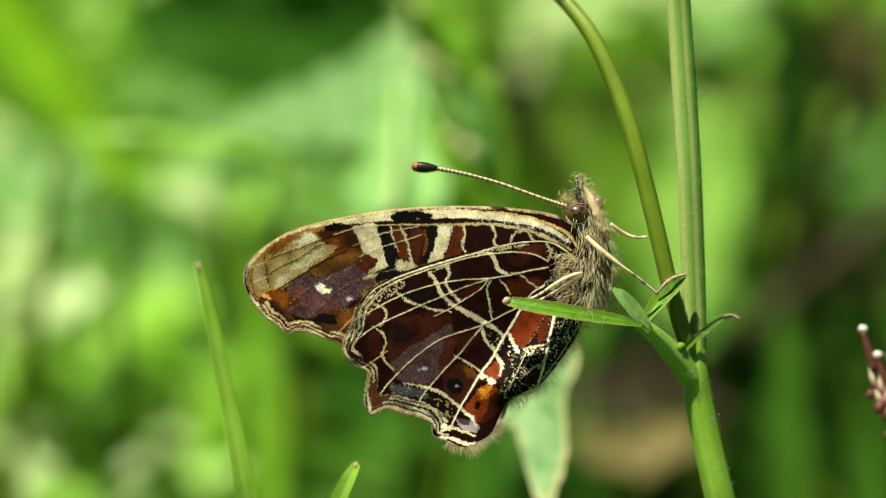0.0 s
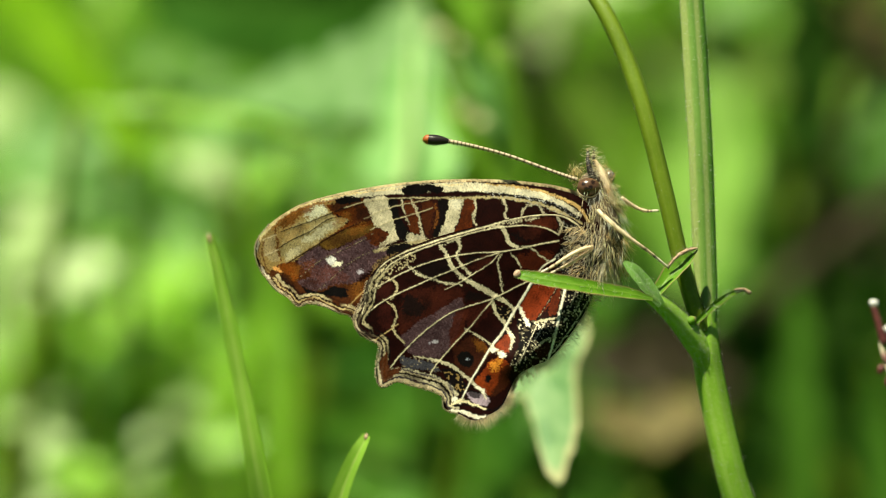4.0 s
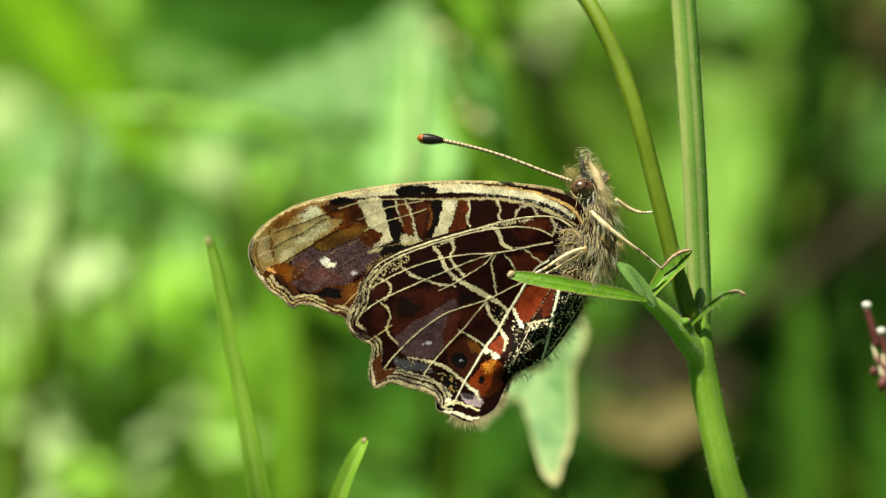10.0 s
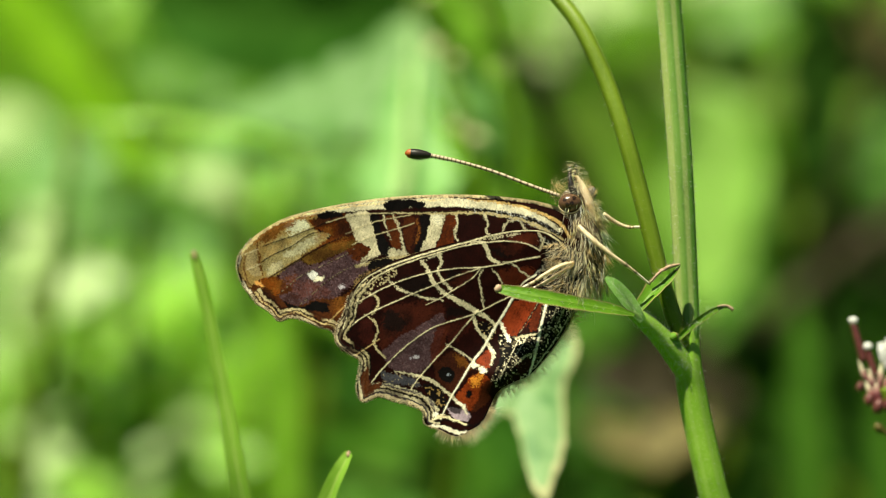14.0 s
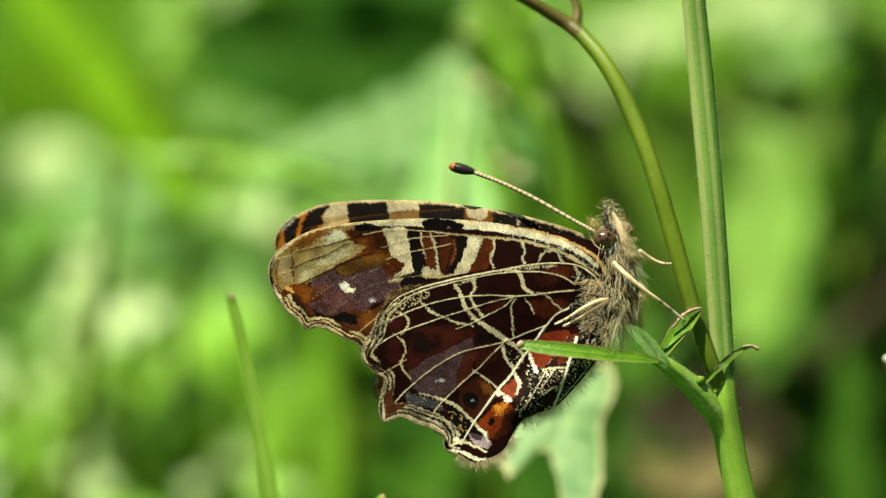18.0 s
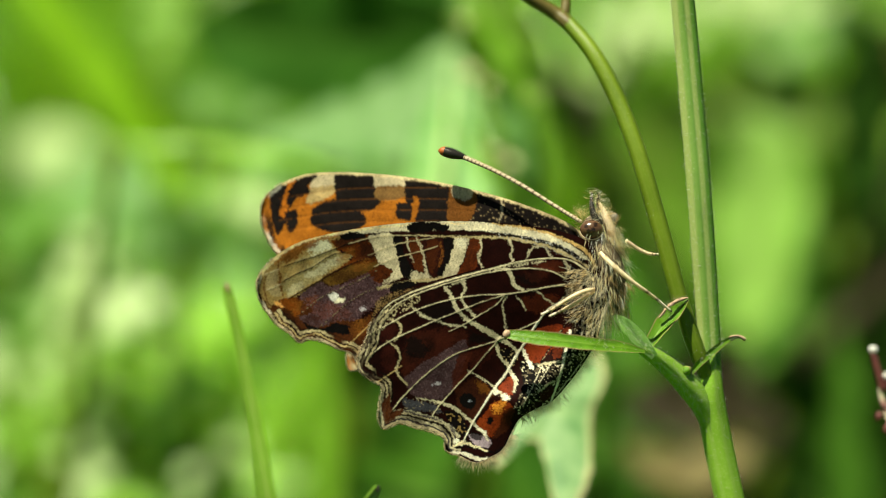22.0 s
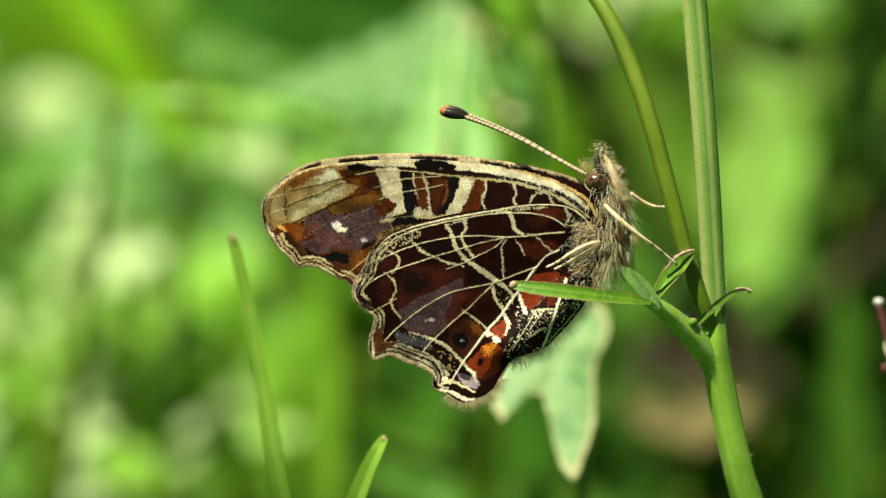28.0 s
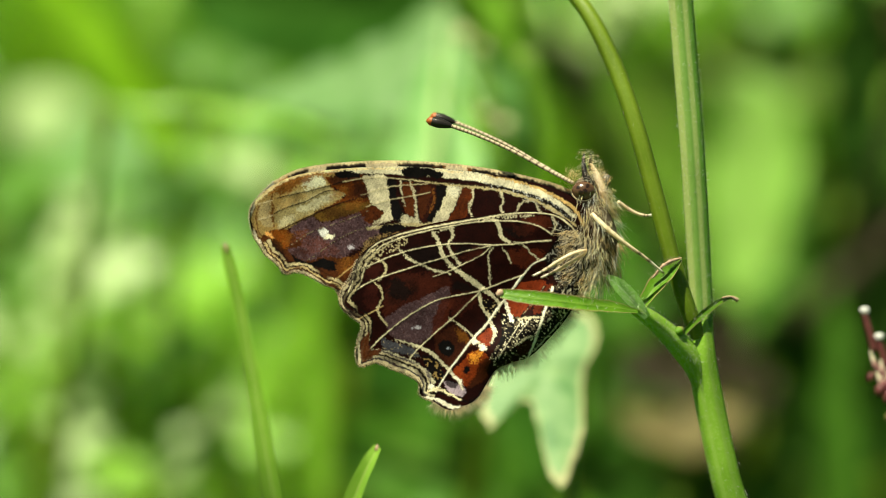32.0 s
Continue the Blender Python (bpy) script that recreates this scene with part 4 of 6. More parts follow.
    k.field([(652, 694), (664, 672), (672, 700), (690, 700), (676, 716), (660, 722)], (0.085, 0.022, 0.006), 0.95, 0, 5)
    k.stroke([(650, 672), (650, 700), (656, 726)], (5, 5, 6), (0.70, 0.60, 0.40), 0.95)
    k.stroke([(792, 765), (820, 765), (846, 774), (866, 768), (882, 742), (892, 716)], (3, 3, 4, 7, 7, 5), INK)
    k.stroke([(776, 766), (800, 757), (815, 762), (840, 772)], (5, 7, 6, 5), (0.86, 0.74, 0.46), 0.95, 0.08)
    k.stroke([(776, 774), (800, 777), (825, 786), (842, 784)], (5, 8, 10, 6), WHITE)
    k.dot(786, 754, 5, 5, WHITE)
    for p in ([(716, 572), (770, 562), (790, 572), (740, 590)], [(806, 600), (832, 592), (826, 610), (808, 622)], [(900, 456), (940, 452), (930, 468), (904, 470)], [(820, 506), (850, 502), (836, 520), (812, 524)], [(690, 606), (712, 606), (704, 626), (690, 634)]):
        k.field(p, (0.050, 0.010, 0.005), 0.55, 0, 18)
    k.mottle(0.30)
    return k


def upperside_fore(step):
    """The orange, black and cream upper side, drawn on a wing raised by 12.4 degrees and turned back into its rest."""
    k = Wing(FORE, step, (0.42, 0.14, 0.014), 37)
    a = radians(-12.4)

    def r(points):
        out = []
        for x, y in points:
            dx, dy = x - 25 - SHOULDER[0], y - 23 - SHOULDER[1]
            out.append((SHOULDER[0] + dx * math.cos(a) - dy * math.sin(a), SHOULDER[1] + dx * math.sin(a) + dy * math.cos(a)))
        return out

    black, gold, cream = (0.012, 0.009, 0.008), (0.16, 0.06, 0.012), (0.6, 0.5, 0.32)
    k.field(r([(840, 340), (1060, 390), (1060, 470), (840, 440)]), black)
    k.speckle(r([(840, 340), (1060, 390), (1060, 470), (840, 440)]), (0.4, 0.3, 0.16), 0.14)
    k.field(r([(470, 350), (494, 304), (560, 298), (560, 330), (540, 350), (560, 356), (520, 372), (500, 420), (490, 440), (476, 400)]), black)
    k.field(r([(490, 400), (510, 325), (516, 318), (518, 340), (504, 365), (506, 410)]), ORANGE)
    k.field(r([(540, 302), (575, 298), (602, 322), (598, 345), (570, 348), (545, 362), (548, 340), (560, 328)]), cream)
    k.field(r([(545, 352), (590, 346), (588, 360), (540, 380)]), (0.5, 0.36, 0.16))
    k.field(r([(590, 302), (670, 308), (672, 376), (644, 390), (598, 380), (588, 330)]), black)
    k.field(r([(660, 308), (726, 312), (724, 346), (664, 346)]), cream)
    k.field(r([(664, 344), (722, 346), (716, 362), (664, 366)]), (0.22, 0.12, 0.04))
    k.field(r([(716, 312), (806, 322), (806, 418), (740, 416), (742, 365), (720, 350)]), black)
    k.field(r([(550, 388), (590, 370), (630, 382), (650, 410), (600, 430), (550, 416)]), black)
    k.field(r([(704, 372), (728, 374), (728, 404), (704, 398)]), black)
    k.field(r([(716, 336), (730, 340), (732, 372), (720, 370)]), black)
    k.field(r([(798, 326), (842, 334), (836, 400), (798, 402)]), gold)
    k.field(r([(804, 320), (838, 326), (834, 362), (804, 358)]), cream)
    k.field(r([(500, 400), (520, 390), (524, 420), (510, 432)]), black)
    k.stroke(r([(890, 358), (892, 376), (890, 396)]), 4.5, cream, 0.8)
    k.stroke(r([(850, 346), (920, 360), (1000, 384)]), (4, 3, 3), (0.42, 0.33, 0.18), 0.8, 0.35)
    k.stroke(FORE[1:10], 12, (0.86, 0.68, 0.38), 0.95)
    for y in (352, 372, 392, 412):
        k.stroke(r([(490, y + 20), (600, y), (740, y - 8), (850, y - 10)]), 2.2, (0.2, 0.07, 0.012), 0.6, 0.2, 0.03, True)
    k.bands(FORE[9:22], [(0, 6, (0.66, 0.62, 0.52), 0.9), (6, 16, black, 0.95)])
    k.mottle(0.25)
    return k


def upperside_hind(step):
    k = Wing(HIND, step, (0.4, 0.14, 0.02), 41)
    k.field([(960, 430), (1040, 440), (1040, 600), (900, 620), (860, 520)], INK, 0.9)
    k.speckle([(700, 500), (900, 450), (900, 640), (760, 660)], INK, 0.4, 14)
    k.bands(HIND[9:30], [(0, 6, CREAM, 0.9), (6, 14, INK, 0.95)])
    k.mottle()
    return k


HEAD = pt(1030, 378)
butterfly = thing("butterfly", pt(1050, 470), "small brown butterfly with cream-netted wings, perched on a green shoot", "butterfly")
PIVOT = pt(*SHOULDER)


def fringe(line, count, length, spread, tones, side, depth):
    """Hairs along a wing's edge, standing away from the wing."""
    p = spline(np.array(line, float), 8)
    pick = rng.random(count) * (len(p) - 1)
    i = pick.astype(int)
    f = (pick - i)[:, None]
    xy = p[i] * (1 - f) + p[i + 1] * f
    d = unit(p[i + 1] - p[i])
    out = np.stack([d[:, 1], -d[:, 0]], -1) * side
    roots = np.stack([(xy[:, 0] - 784) * GRID, np.full(count, depth) + 0.05 * rng.normal(size=count), (441 - xy[:, 1]) * GRID], -1)
    ways = np.stack([out[:, 0], 0.15 * rng.normal(size=count), -out[:, 1]], -1)
    cols = np.array(tones)[rng.integers(0, len(tones), count)] * (0.75 + 0.5 * rng.random((count, 1)))
    return hairs(roots, ways, length * GRID * (0.5 + rng.random(count)), 0.010, cols, 0.2, spread)


near_fore, near_hind = underside_fore(1.0), underside_hind(1.0)
WINGS = []
for kind, far, wing, layer in (("forewing", False, near_fore, 0.03), ("hindwing", False, near_hind, 0.20),
                               ("forewing", True, upperside_fore(1.6), 0.03), ("hindwing", True, upperside_hind(4.0), 0.16)):
    label = {("forewing", False): "brown forewing underside with cream bands and lilac patch", ("hindwing", False): "dark maroon hindwing underside with a cream vein network",
             ("forewing", True): "far forewing showing its orange and black upper side", ("hindwing", True): "far hindwing with orange and black upper side"}[kind, far]
    ob = part(kind, wing.shape(1 if far else -1, layer), M_WING, butterfly, label, PIVOT)
    WINGS.append((ob, far))
    edge_tones = [(0.80, 0.72, 0.55), (0.7, 0.6, 0.42), (0.6, 0.5, 0.34), (0.2, 0.16, 0.12)]
    s = 1 if far else -1
    if kind == "forewing":
        part("fringe", fringe(FORE[9:23], 1500, 3, 0.12, edge_tones, -1, s * 0.2), M_HAIR, ob)
    else:
        part("fringe", fringe(HIND[9:30], 2300, 3.6, 0.14, edge_tones, -1, s * 0.36), M_HAIR, ob)
        if not far:
            part("tail_hair", fringe(HIND[23:28], 520, 20, 0.3, [(0.95, 0.88, 0.70), (0.85, 0.76, 0.55)], -1, -0.3), M_HAIR, ob)
            part("margin_hair", fringe(HIND[28:35], 720, 24, 0.45, [(0.95, 0.88, 0.68), (0.8, 0.70, 0.48), (0.96, 0.92, 0.78)], -1, -0.3), M_HAIR, ob)

thorax = ball(pt(1046, 450), (1.0, 1.35, 2.45), 20, 14, -14, 0.03)
part("thorax", thorax, M_BODY, butterfly, "thorax under long buff and grey fur")
head = ball(HEAD, (0.80, 0.95, 0.80), 18, 12, 0, 0.03)
head_ob = part("head", head, M_BODY, butterfly)
abdomen = tube([pt(1046, 500, 0.1), pt(1016, 556, 0.1), pt(970, 615, 0.1), pt(920, 662, 0.1), pt(890, 684, 0.1)], (0.8, 0.62, 0.48, 0.32, 0.12), 14, 5)
ABDOMEN = part("abdomen", abdomen, M_SKIN, butterfly, "dark slender abdomen between the wings", PIVOT)
FUR = np.array([(0.97, 0.88, 0.62), (0.95, 0.80, 0.48), (0.80, 0.60, 0.32), (0.97, 0.95, 0.84), (0.20, 0.14, 0.08), (0.92, 0.76, 0.46), (0.97, 0.92, 0.74)])


def fur(shape, count, length, lie, radius=0.016, tones=FUR, weight=0.8, tuft=9, wild=0.12):
    """Long soft hair in tufts that lie the way given, on the side that faces the watcher and round the edge."""
    v, f, _ = shape
    q = np.array([x for x in f if len(x) == 4])
    c = v[q].mean(1)
    n = unit(np.cross(v[q[:, 2]] - v[q[:, 0]], v[q[:, 3]] - v[q[:, 1]]))
    ok = np.where(n[:, 1] < 0.45)[0]
    tufts = max(1, count // tuft)
    pick = np.repeat(rng.choice(ok, tufts), tuft)
    centre = c[pick] + np.repeat(0.14 * rng.normal(size=(tufts, 3)), tuft, 0)
    root = centre + 0.13 * rng.normal(size=(len(pick), 3)) * np.array((1, 0.4, 1))
    way = unit(n[pick] * 0.8 + weight * unit(np.array(lie, float))[None] + np.repeat(0.22 * rng.normal(size=(tufts, 3)), tuft, 0))
    L = length * np.repeat(0.6 + 0.7 * rng.random(tufts), tuft) * (0.75 + 0.5 * rng.random(len(pick)))
    way = unit(way * L[:, None] + 0.7 * (centre - root))
    col = np.repeat(tones[rng.integers(0, len(tones), tufts)], tuft, 0) * (0.75 + 0.5 * rng.random((len(pick), 1)))
    return hairs(root, way, L, radius, np.clip(col, 0, 0.97), 0.18, wild)


part("thorax_fur", fur(thorax, 1500, 0.78, (0.02, -0.25, -1.0), 0.0095, weight=1.6, tuft=7, wild=0.13), M_HAIR, butterfly, "buff and grey fur")
guard = ball(pt(1046, 446, -0.5), (1.0, 1.4, 2.4), 20, 14, -14)
part("guard_hair", fur(guard, 260, 0.85, (0.05, -0.3, -1.0), 0.012, tones=FUR[[0, 3, 6, 0, 1]], weight=1.9, tuft=3, wild=0.14), M_HAIR, butterfly, "long cream guard hairs")
roots = np.stack([rng.uniform((1012 - 784) * GRID, (1050 - 784) * GRID, 170), rng.uniform(-2.2, -1.5, 170), rng.uniform((441 - 560) * GRID, (441 - 440) * GRID, 170)], -1)
part("wing_root_hair", hairs(roots, np.tile((-0.15, -0.25, -1.0), (170, 1)), rng.uniform(0.5, 1.3, 170), 0.011, FUR[rng.choice([0, 3, 6, 1], 170)], 0.3, 0.3), M_HAIR, butterfly, "loose white hairs at the wing roots")
part("collar_fur", fur(ball(pt(1052, 402), (0.7, 1.0, 0.7)), 800, 0.5, (0.6, -0.1, -0.8), 0.008, weight=1.3, tuft=6, wild=0.22), M_HAIR, butterfly)
part("head_fur", fur(ball(pt(1046, 366), (0.45, 0.7, 0.55)), 520, 0.24, (0.9, 0.0, 0.2), 0.007, weight=1.0, tuft=5, wild=0.25, tones=FUR[[0, 1, 2, 4, 5, 2, 4]] * np.array((1, 0.92, 0.8))), M_HAIR, head_ob)
part("brow_tuft", fur(ball(pt(1002, 360), (0.3, 0.45, 0.26)), 260, 0.28, (-0.2, 0, 1.0), 0.0065, tones=FUR[[5, 1, 2, 4]], tuft=5, wild=0.25), M_HAIR, head_ob)
root_fur = ball(pt(1044, 500, -0.6), (0.42, 1.25, 1.5), 18, 12, -10)
part("wing_root_fur", fur(root_fur, 260, 1.0, (-0.25, -0.25, -1.0), 0.011, weight=1.9, tuft=4, wild=0.14), M_HAIR, butterfly, "cream fur over the wing roots")
part("wing_root_fur", hairs(np.stack([rng.uniform((985 - 784) * GRID, (1020 - 784) * GRID, 260), rng.uniform(-1.6, -1.4, 260), rng.uniform((441 - 540) * GRID, (441 - 448) * GRID, 260)], -1),
                            np.tile((-0.7, -0.4, -0.4), (260, 1)), rng.uniform(0.4, 0.9, 260), 0.009, FUR[rng.integers(0, 7, 260)], 0.3, 0.4), M_HAIR, butterfly)
eye = ball(pt(1022, 379, -1.0), (0.62, 0.46, 0.50), 48, 32)
ev = eye[0] - pt(1022, 379, -1.0)
tone = np.tile((0.085, 0.044, 0.022), (len(ev), 1)) * (0.8 + 0.4 * rng.random((len(ev), 1)))
for ex, ez, er in ((-0.16, -0.1, 0.12), (0.1, -0.02, 0.13), (-0.02, -0.28, 0.08), (0.2, 0.25, 0.12), (-0.3, 0.16, 0.1)):
    tone = np.where((np.hypot(ev[:, 0] - ex, ev[:, 2] - ez) < er)[:, None], tone * 0.25, tone)
eye[2]["paint"] = tone
eye_ob = part("eye", eye, M_EYE, head_ob, "round glossy brown eye")
part("eye_ring", tube([pt(1022 + 21 * math.cos(a), 379 + 18 * math.sin(a), -1.16) for a in np.linspace(0.3, 2.9, 12)], 0.03, 6, 3), M_LEG, eye_ob, "pale rim under the eye")
for x, w in ((1024, -0.45), (1034, 0.35)):
    palp = tube([pt(x + 12, 372, w * 1.6), pt(x + 1, 352, w * 1.9), pt(x - 3, 332, w * 1.6), pt(x - 3, 314, w)], (0.24, 0.18, 0.12, 0.05), 10, 5)
    palp_ob = part("palp", palp, M_BLACK, head_ob, "dark upright palp with pale hair")
    part("palp_hair", fur(palp, 260, 0.30, (1.0, 0.3, 0.2), 0.006, weight=1.4, tuft=4), M_HAIR, palp_ob)

far_eye = ball(pt(1058, 361, 0.5), (0.30, 0.42, 0.38), 24, 16)
far_eye[2]["paint"] = np.tile((0.16, 0.15, 0.12), (len(far_eye[0]), 1))
part("eye", far_eye, M_EYE, head_ob, "greyish far eye among hair")
cheek = tube([pt(1062, 404, -0.5), pt(1055, 380, -0.6), pt(1046, 356, -0.55), pt(1034, 332, -0.4)], (0.16, 0.24, 0.20, 0.07), 12, 6)
cheek_ob = part("palp", cheek, M_LEG, head_ob, "broad buff palp beside the eye")
part("palp_hair", fur(cheek, 260, 0.30, (0.5, -0.2, 0.9), 0.0065, weight=1.6, tuft=4), M_HAIR, cheek_ob)

# antennae: ringed shaft, black club with an orange tip
ANTENNAE = []
for far in (False, True):
    w0 = 0.4 if far else -0.45
    root = pt(1002, 366, w0)
    spread = 1.4 if far else 0.25
    line = [root, pt(960, 352, w0 + 0.3 * spread), pt(880, 324, w0 + 0.7 * spread), pt(820, 308, w0 + 0.9 * spread), pt(774, 299, w0 + spread)]
    shaft = tube(line, (0.10, 0.085, 0.085, 0.09, 0.11), 10, 26)
    i = np.round(shaft[2]["s"] * 104).astype(int)
    ring = np.where((i % 4 < 3)[:, None], np.array((0.62, 0.52, 0.36)), np.array((0.16, 0.10, 0.06)))
    shaft[2]["paint"] = ring * (0.8 + 0.4 * rng.random((len(ring), 1)))
    a_ob = part("antenna", shaft, M_SCALED, butterfly, "ringed antenna with a black, orange-tipped club", root)
    part("club", tube([line[-1], pt(764, 298, w0 + spread), pt(750, 297, w0 + spread), pt(738, 296, w0 + spread)], (0.11, 0.20, 0.27, 0.25), 12, 6), M_BLACK, a_ob, "black club")
    part("club_tip", tube([pt(740, 296, w0 + spread), pt(733, 296, w0 + spread), pt(728, 296.5, w0 + spread)], (0.25, 0.21, 0.05), 12, 5), M_ORANGE, a_ob, "orange tip")
    ANTENNAE.append((a_ob, far))

# legs
for name, pts, radii in (("foreleg", [pt(1038, 420, -1.3), pt(1062, 442, -1.7), pt(1096, 470, -1.6), pt(1130, 494, -1.1), pt(1164, 522, -0.5)], (0.12, 0.13, 0.11, 0.085, 0.06)),
                         ("midleg", [pt(1030, 484, -1.8), pt(1008, 490, -2.3), pt(980, 505, -2.4), pt(958, 520, -2.3), pt(936, 531, -2.2)], (0.08, 0.10, 0.085, 0.07, 0.05)),
                         ("midleg", [pt(1030, 488, -1.7), pt(1005, 504, -2.1), pt(975, 522, -2.1), pt(950, 534, -2.0)], (0.07, 0.08, 0.07, 0.05)),
                         ("foreleg", [pt(1080, 398, 0.6), pt(1104, 414, 0.9), pt(1124, 421, 1.0), pt(1146, 420, 1.0)], (0.11, 0.10, 0.08, 0.05))):
    leg = tube(pts, radii, 10, 8, wob=0.05)
    s = leg[2]["s"]
    tone = np.where(((np.abs(s - 0.70) < 0.015) | (np.abs(s - 0.80) < 0.015) | (s > 0.97))[:, None], (0.16, 0.10, 0.06), np.where((s > 0.82)[:, None], (0.90, 0.82, 0.66), (0.86, 0.70, 0.46)))
    leg[2]["paint"] = tone * (0.8 + 0.4 * rng.random((len(s), 1)))
    leg_ob = part(name, leg, M_SCALED, butterfly, "thin buff leg")
    part("bristles", fuzz_on(leg, 60, 0.16, 0.007, tone=(0.5, 0.4, 0.28), wild=0.4), M_HAIR, leg_ob)


# ---- the plant it sits on ----
foot = pt(1301, 990, 3.4)
ROOT = to_ground(foot, (6, 4))
plant = thing("flowering_herb", ROOT, "green ribbed herb with a side shoot and bent flower stalk", "plant")
lower = tube(rooted(foot, ROOT)[::-1] + [foot, pt(1274, 882, 2.6), pt(1253, 790, 2.3), pt(1237, 710, 2.0), pt(1230, 660, 1.8), pt(1229, 620, 1.8), pt(1231, 590, 1.8)], (1.3, 1.2, 1.1, 1.0, 0.86, 0.79, 0.78, 0.77, 0.72, 0.62, 0.5), 28, 10, 7, 0.035)
upper = tube([pt(1229, 650, 1.8), pt(1231, 590, 1.8), pt(1228, 500, 1.8), pt(1220, 300, 1.6), pt(1209, 120, 1.8), pt(1200, -20, 1.9), pt(1188, -220, 1.5), pt(1172, -500, 0)], (0.52, 0.58, 0.62, 0.64, 0.64, 0.63, 0.56, 0.44), 32, 12, 5, 0.06)
stem = part("stem", lower, M_STEM, plant, "thick lower stem")
NODE = pt(1226, 630, 1.6)
top_stem = part("upper_stem", upper, M_STRIPED_LIT, plant, "ribbed upright stem with short white hairs", NODE)
part("stem_hair", fuzz_on(lower, 5200, 0.22, 0.006, wild=0.4), M_HAIR, stem)
part("stem_hair", fuzz_on(upper, 3000, 0.17, 0.0055, wild=0.4), M_HAIR, top_stem)
stalk_line = [pt(1224, 632, 1.5), pt(1209, 590, 1.1), pt(1186, 510, 0.9), pt(1160, 400, 0.8), pt(1122, 250, 1.1), pt(1088, 150, 1.8), pt(1046, 62, 2.6), pt(1010, 14, 3.4), pt(986, -10, 4.0)]
stalk = part("flower_stalk", tube(stalk_line, (0.42, 0.44, 0.44, 0.45, 0.45, 0.45, 0.43, 0.40, 0.38), 20, 10, 6, 0.03), M_STALK, plant, "bent olive flower stalk", NODE)
part("stem_hair", fuzz_on(tube(stalk_line, (0.42, 0.44, 0.44, 0.45, 0.45, 0.45, 0.43, 0.40, 0.38), 20, 10), 200, 0.14, 0.005), M_HAIR, stalk)
branch = part("branch", tube([pt(1020, 26, 3.3), pt(1000, 4, 3.6), pt(980, -13, 4.0), pt(942, -38, 3.8), pt(896, -68, 3.2), pt(840, -100, 2.5), pt(796, -116, 2.0), pt(768, -114, 1.7)], (0.3, 0.38, 0.38, 0.33, 0.29, 0.25, 0.21, 0.16), 14, 8), M_STALK_TOP, stalk, "brownish drooping branch")
part("branch", tube([pt(996, -2, 3.9), pt(994, -16, 4.0), pt(996, -36, 4.2), pt(990, -60, 4.4), pt(974, -94, 4.6), pt(954, -150, 5.0)], (0.22, 0.28, 0.25, 0.22, 0.2, 0.15), 14, 8), M_STALK_TOP, stalk)
for a in range(5):
    q = a * 1.2566
    base = pt(768, -114, 1.7)
    end = base + np.array((-0.75 + 0.5 * math.cos(q), 0.6 * math.sin(q), -0.65 + 0.5 * math.sin(q + 1)))
    part("petal", blade([base, base * 0.6 + end * 0.4 + 0.12, base * 0.25 + end * 0.75 + 0.05, end], (0.05, 0.19, 0.28, 0.10), (0.3, -1, 0.6), 0.12, 4, 5, wave=0.2), M_PETAL, stalk, "small white petal")

# side shoot with its leaves, which yields as the butterfly shifts
HINGE = pt(1353, 820)
side_tube = tube([pt(1236, 716, 1.8), pt(1226, 676, 1.6), pt(1204, 642, 1.1), pt(1178, 612, 0.5), pt(1150, 586, -0.2), pt(1128, 572, -0.8)], (0.40, 0.60, 0.62, 0.52, 0.42, 0.28), 20, 8, 4, 0.05)
shoot = part("side_shoot", side_tube, M_STEM, plant, "short green side shoot", HINGE)
part("stem_hair", fuzz_on(side_tube, 900, 0.2, 0.006), M_HAIR, shoot)
long_leaf = blade([pt(1136, 577, -1.2), pt(1100, 568, -1.7), pt(1050, 560, -2.2), pt(980, 548, -2.5), pt(930, 540, -2.5), pt(898, 534, -2.4)], (0.10, 0.30, 0.38, 0.42, 0.38, 0.26), (0.05, -0.82, 0.35), -0.25, 5, 8, 0.12, 9, 0.35, 0.06)
leaf_ob = part("leaf", long_leaf, M_SHOOT, shoot, "narrow folded green leaf with a withered tip")
part("leaf_tip", ball(pt(896, 534, -2.4), (0.20, 0.14, 0.22), 12, 8, 20, 0.06), M_TIP, shoot, "pinkish brown withered tip")
part("leaf_hair", fuzz_on(long_leaf, 120, 0.18, 0.006), M_HAIR, shoot)
bud_leaf = blade([pt(1134, 580, -0.4), pt(1150, 556, -0.2), pt(1172, 528, 0.0), pt(1196, 505, 0.2), pt(1214, 488, 0.3)], (0.26, 0.36, 0.50, 0.40, 0.06), (-0.4, -0.9, 0.2), 0.15, 5, 8, 0.1, 5, 0.2, 0.06)
part("bud_leaf", bud_leaf, M_SHOOT, shoot, "small folded leaf with brown hairy rim")
rim = tube([pt(1162, 520, -0.2), pt(1180, 500, -0.2), pt(1196, 491, 0.0), pt(1214, 487, 0.2)], (0.04, 0.08, 0.09, 0.05), 8, 6, wob=0.2)
part("leaf_rim", rim, M_TIP, shoot, "brown withered rim")
part("leaf_hair", fuzz_on(rim, 110, 0.3, 0.007, tone=(0.6, 0.5, 0.44)), M_HAIR, shoot)
back_leaf = blade([pt(1150, 588, -0.7), pt(1136, 568, -0.9), pt(1118, 546, -1.1), pt(1100, 526, -1.3), pt(1084, 512, -1.3)], (0.22, 0.36, 0.44, 0.38, 0.12), (-0.5, -0.7, 0.9), 0.2, 5, 8, 0.1, 5)
part("back_leaf", back_leaf, M_SHOOT_PALE, shoot, "pale downy leaf pointing backwards")
